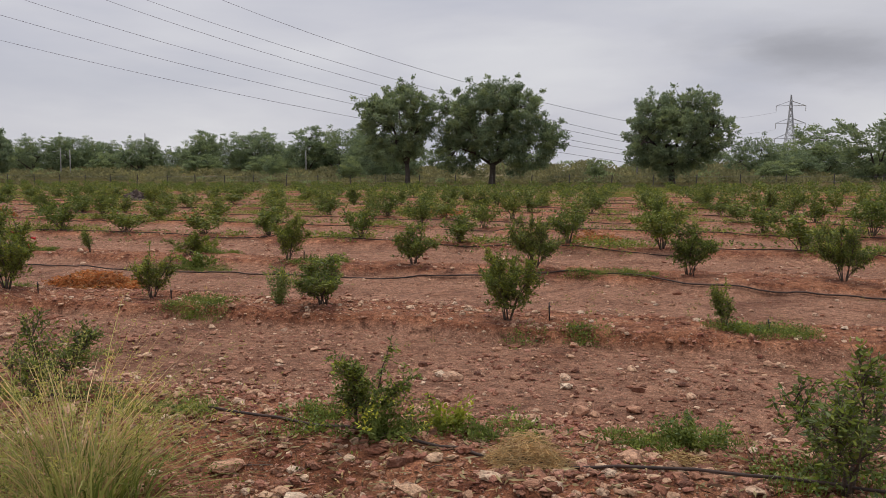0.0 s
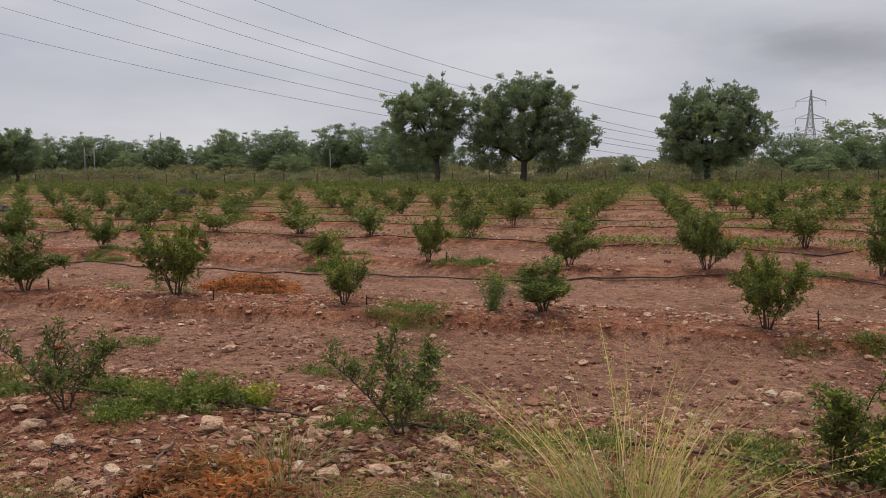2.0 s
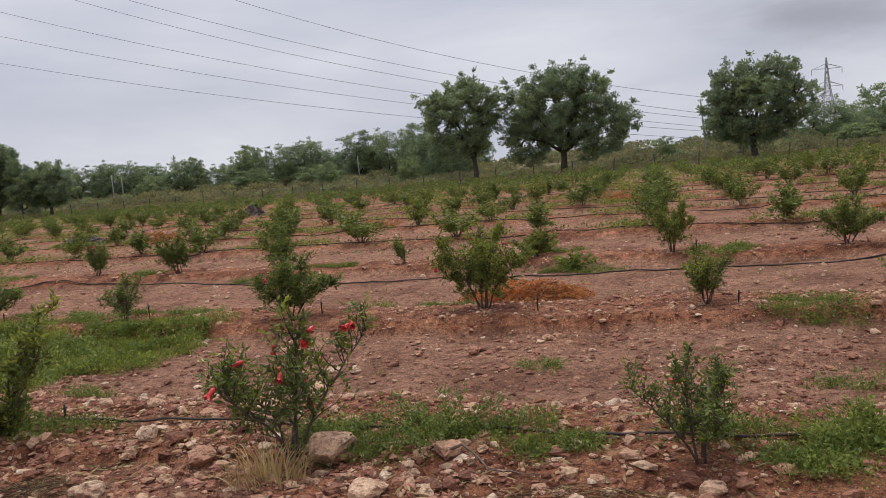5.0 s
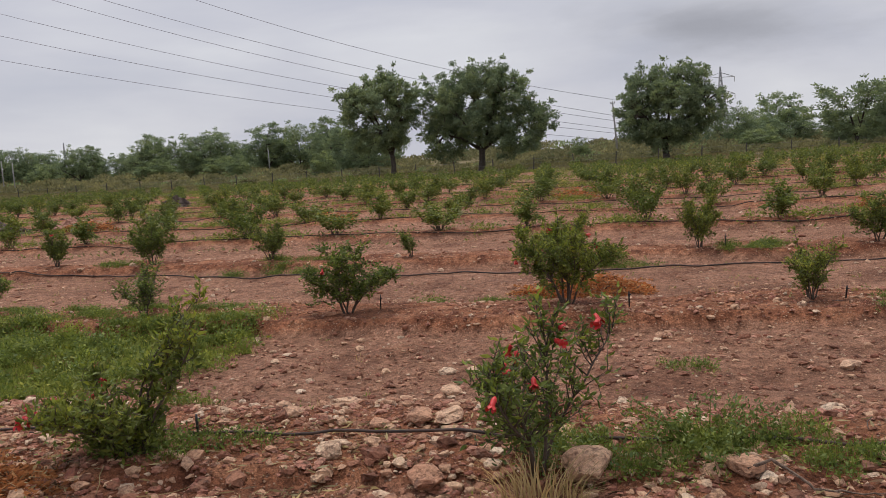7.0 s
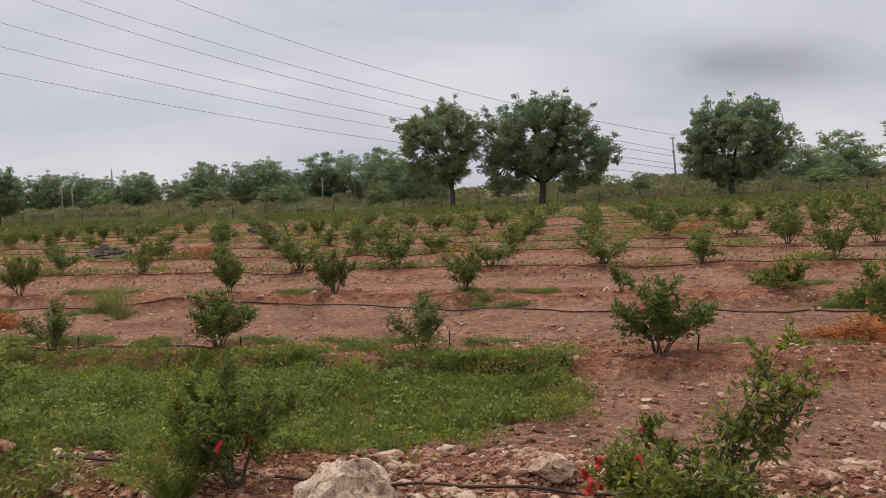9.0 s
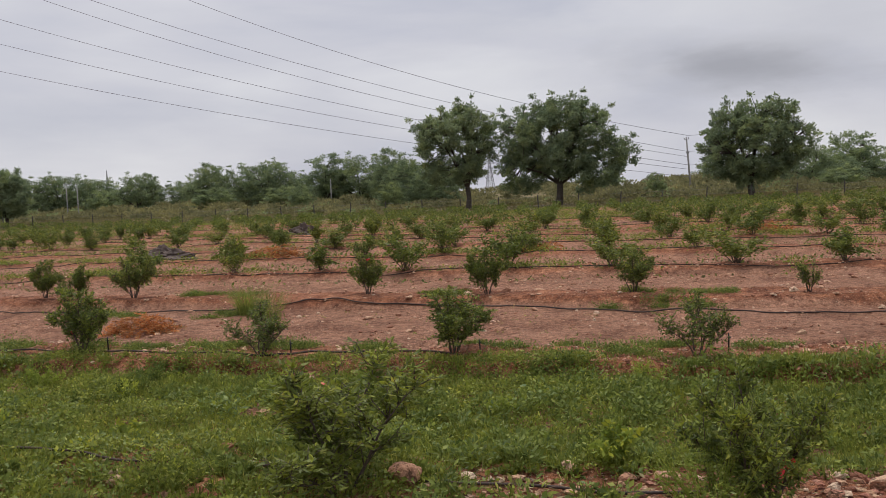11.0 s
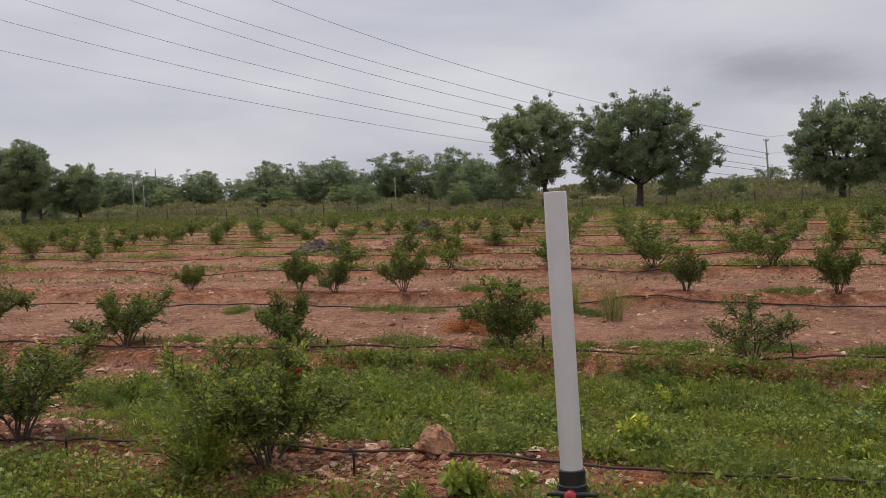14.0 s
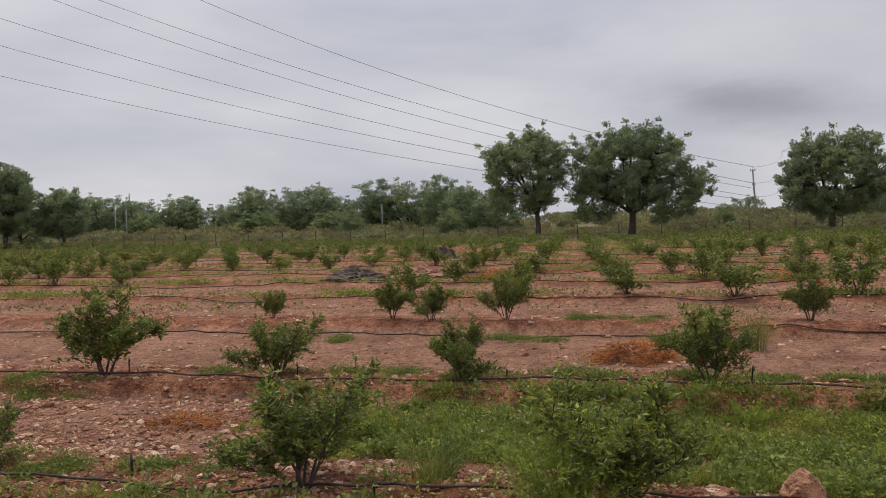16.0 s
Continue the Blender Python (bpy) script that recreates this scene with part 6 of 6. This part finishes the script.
def burnt_sticks(x, y, reach, count, seed):
    """Charred stalks lying crossed on the soil."""
    r, b = random.Random(seed), Build()
    for _ in range(count):
        a, L = r.uniform(0, 2 * math.pi), r.uniform(0.05, 0.16)
        cx, cy = r.uniform(-reach, reach), r.uniform(-reach, reach) * 0.6
        pts = [(cx + math.cos(a) * q * L, cy + math.sin(a) * q * L + r.uniform(-0.01, 0.01), 0.012 + r.uniform(0, 0.05)) for q in (-0.5, 0, 0.5)]
        k = r.uniform(0.0015, 0.004)
        b.tube(pts, [k, k, k * 0.6], 5)
    ob = new("burnt_stalk_pile", b.mesh("burnt_stalk_pile", [CHAR]))
    ob.matrix_basis = pose(x, y, ground_z(x, y))
    tagged(ob, "small pile of charred black stalks on rubble", "burnt stalks")


burnt_sticks(-10.85, 5.95, 0.14, 18, 1)
burnt_sticks(-4.0, 5.45, 0.14, 16, 2)
burnt_sticks(-4.85, 5.75, 0.1, 14, 3)


def mound(name, x, y, rx, ry, tall, mat, label, seed):
    """A rough heap with an uneven top, sunk a little into the ground."""
    bm = bmesh.new()
    bmesh.ops.create_icosphere(bm, subdivisions=5, radius=1.0)
    for v in bm.verts:
        k = 1 + 0.35 * noise.noise(v.co * 2.2 + Vector((seed, 0, 0))) + 0.2 * noise.noise(v.co * 6) + 0.12 * noise.noise(v.co * 15) + 0.06 * noise.noise(v.co * 31)
        peak = max(0.0, 1 - math.hypot(v.co.x, v.co.y)) if v.co.z > 0 else -0.2
        v.co = Vector((v.co.x * rx * k, v.co.y * ry * k, peak * tall * (k * k * 0.6 + 0.4) * 1.25))
    me = bpy.data.meshes.new(name)
    bm.to_mesh(me)
    bm.free()
    me.materials.append(mat)
    ob = new(name, me)
    ob.matrix_basis = pose(x, y, ground_z(x, y))
    return tagged(ob, label, "mound")


mound("compost_mound", -29.9, 28.3, 1.25, 0.9, 0.4, COMPOST, "dark brown-black compost heap between the rows", 3)
mound("compost_mound", -30.3, 41.0, 1.2, 0.8, 0.5, COMPOST, "dark compost heap in a far row", 8)
mound("earth_mound", -27.9, 29.8, 0.9, 0.7, 0.28, EARTH, "small heap of loose red earth", 5)
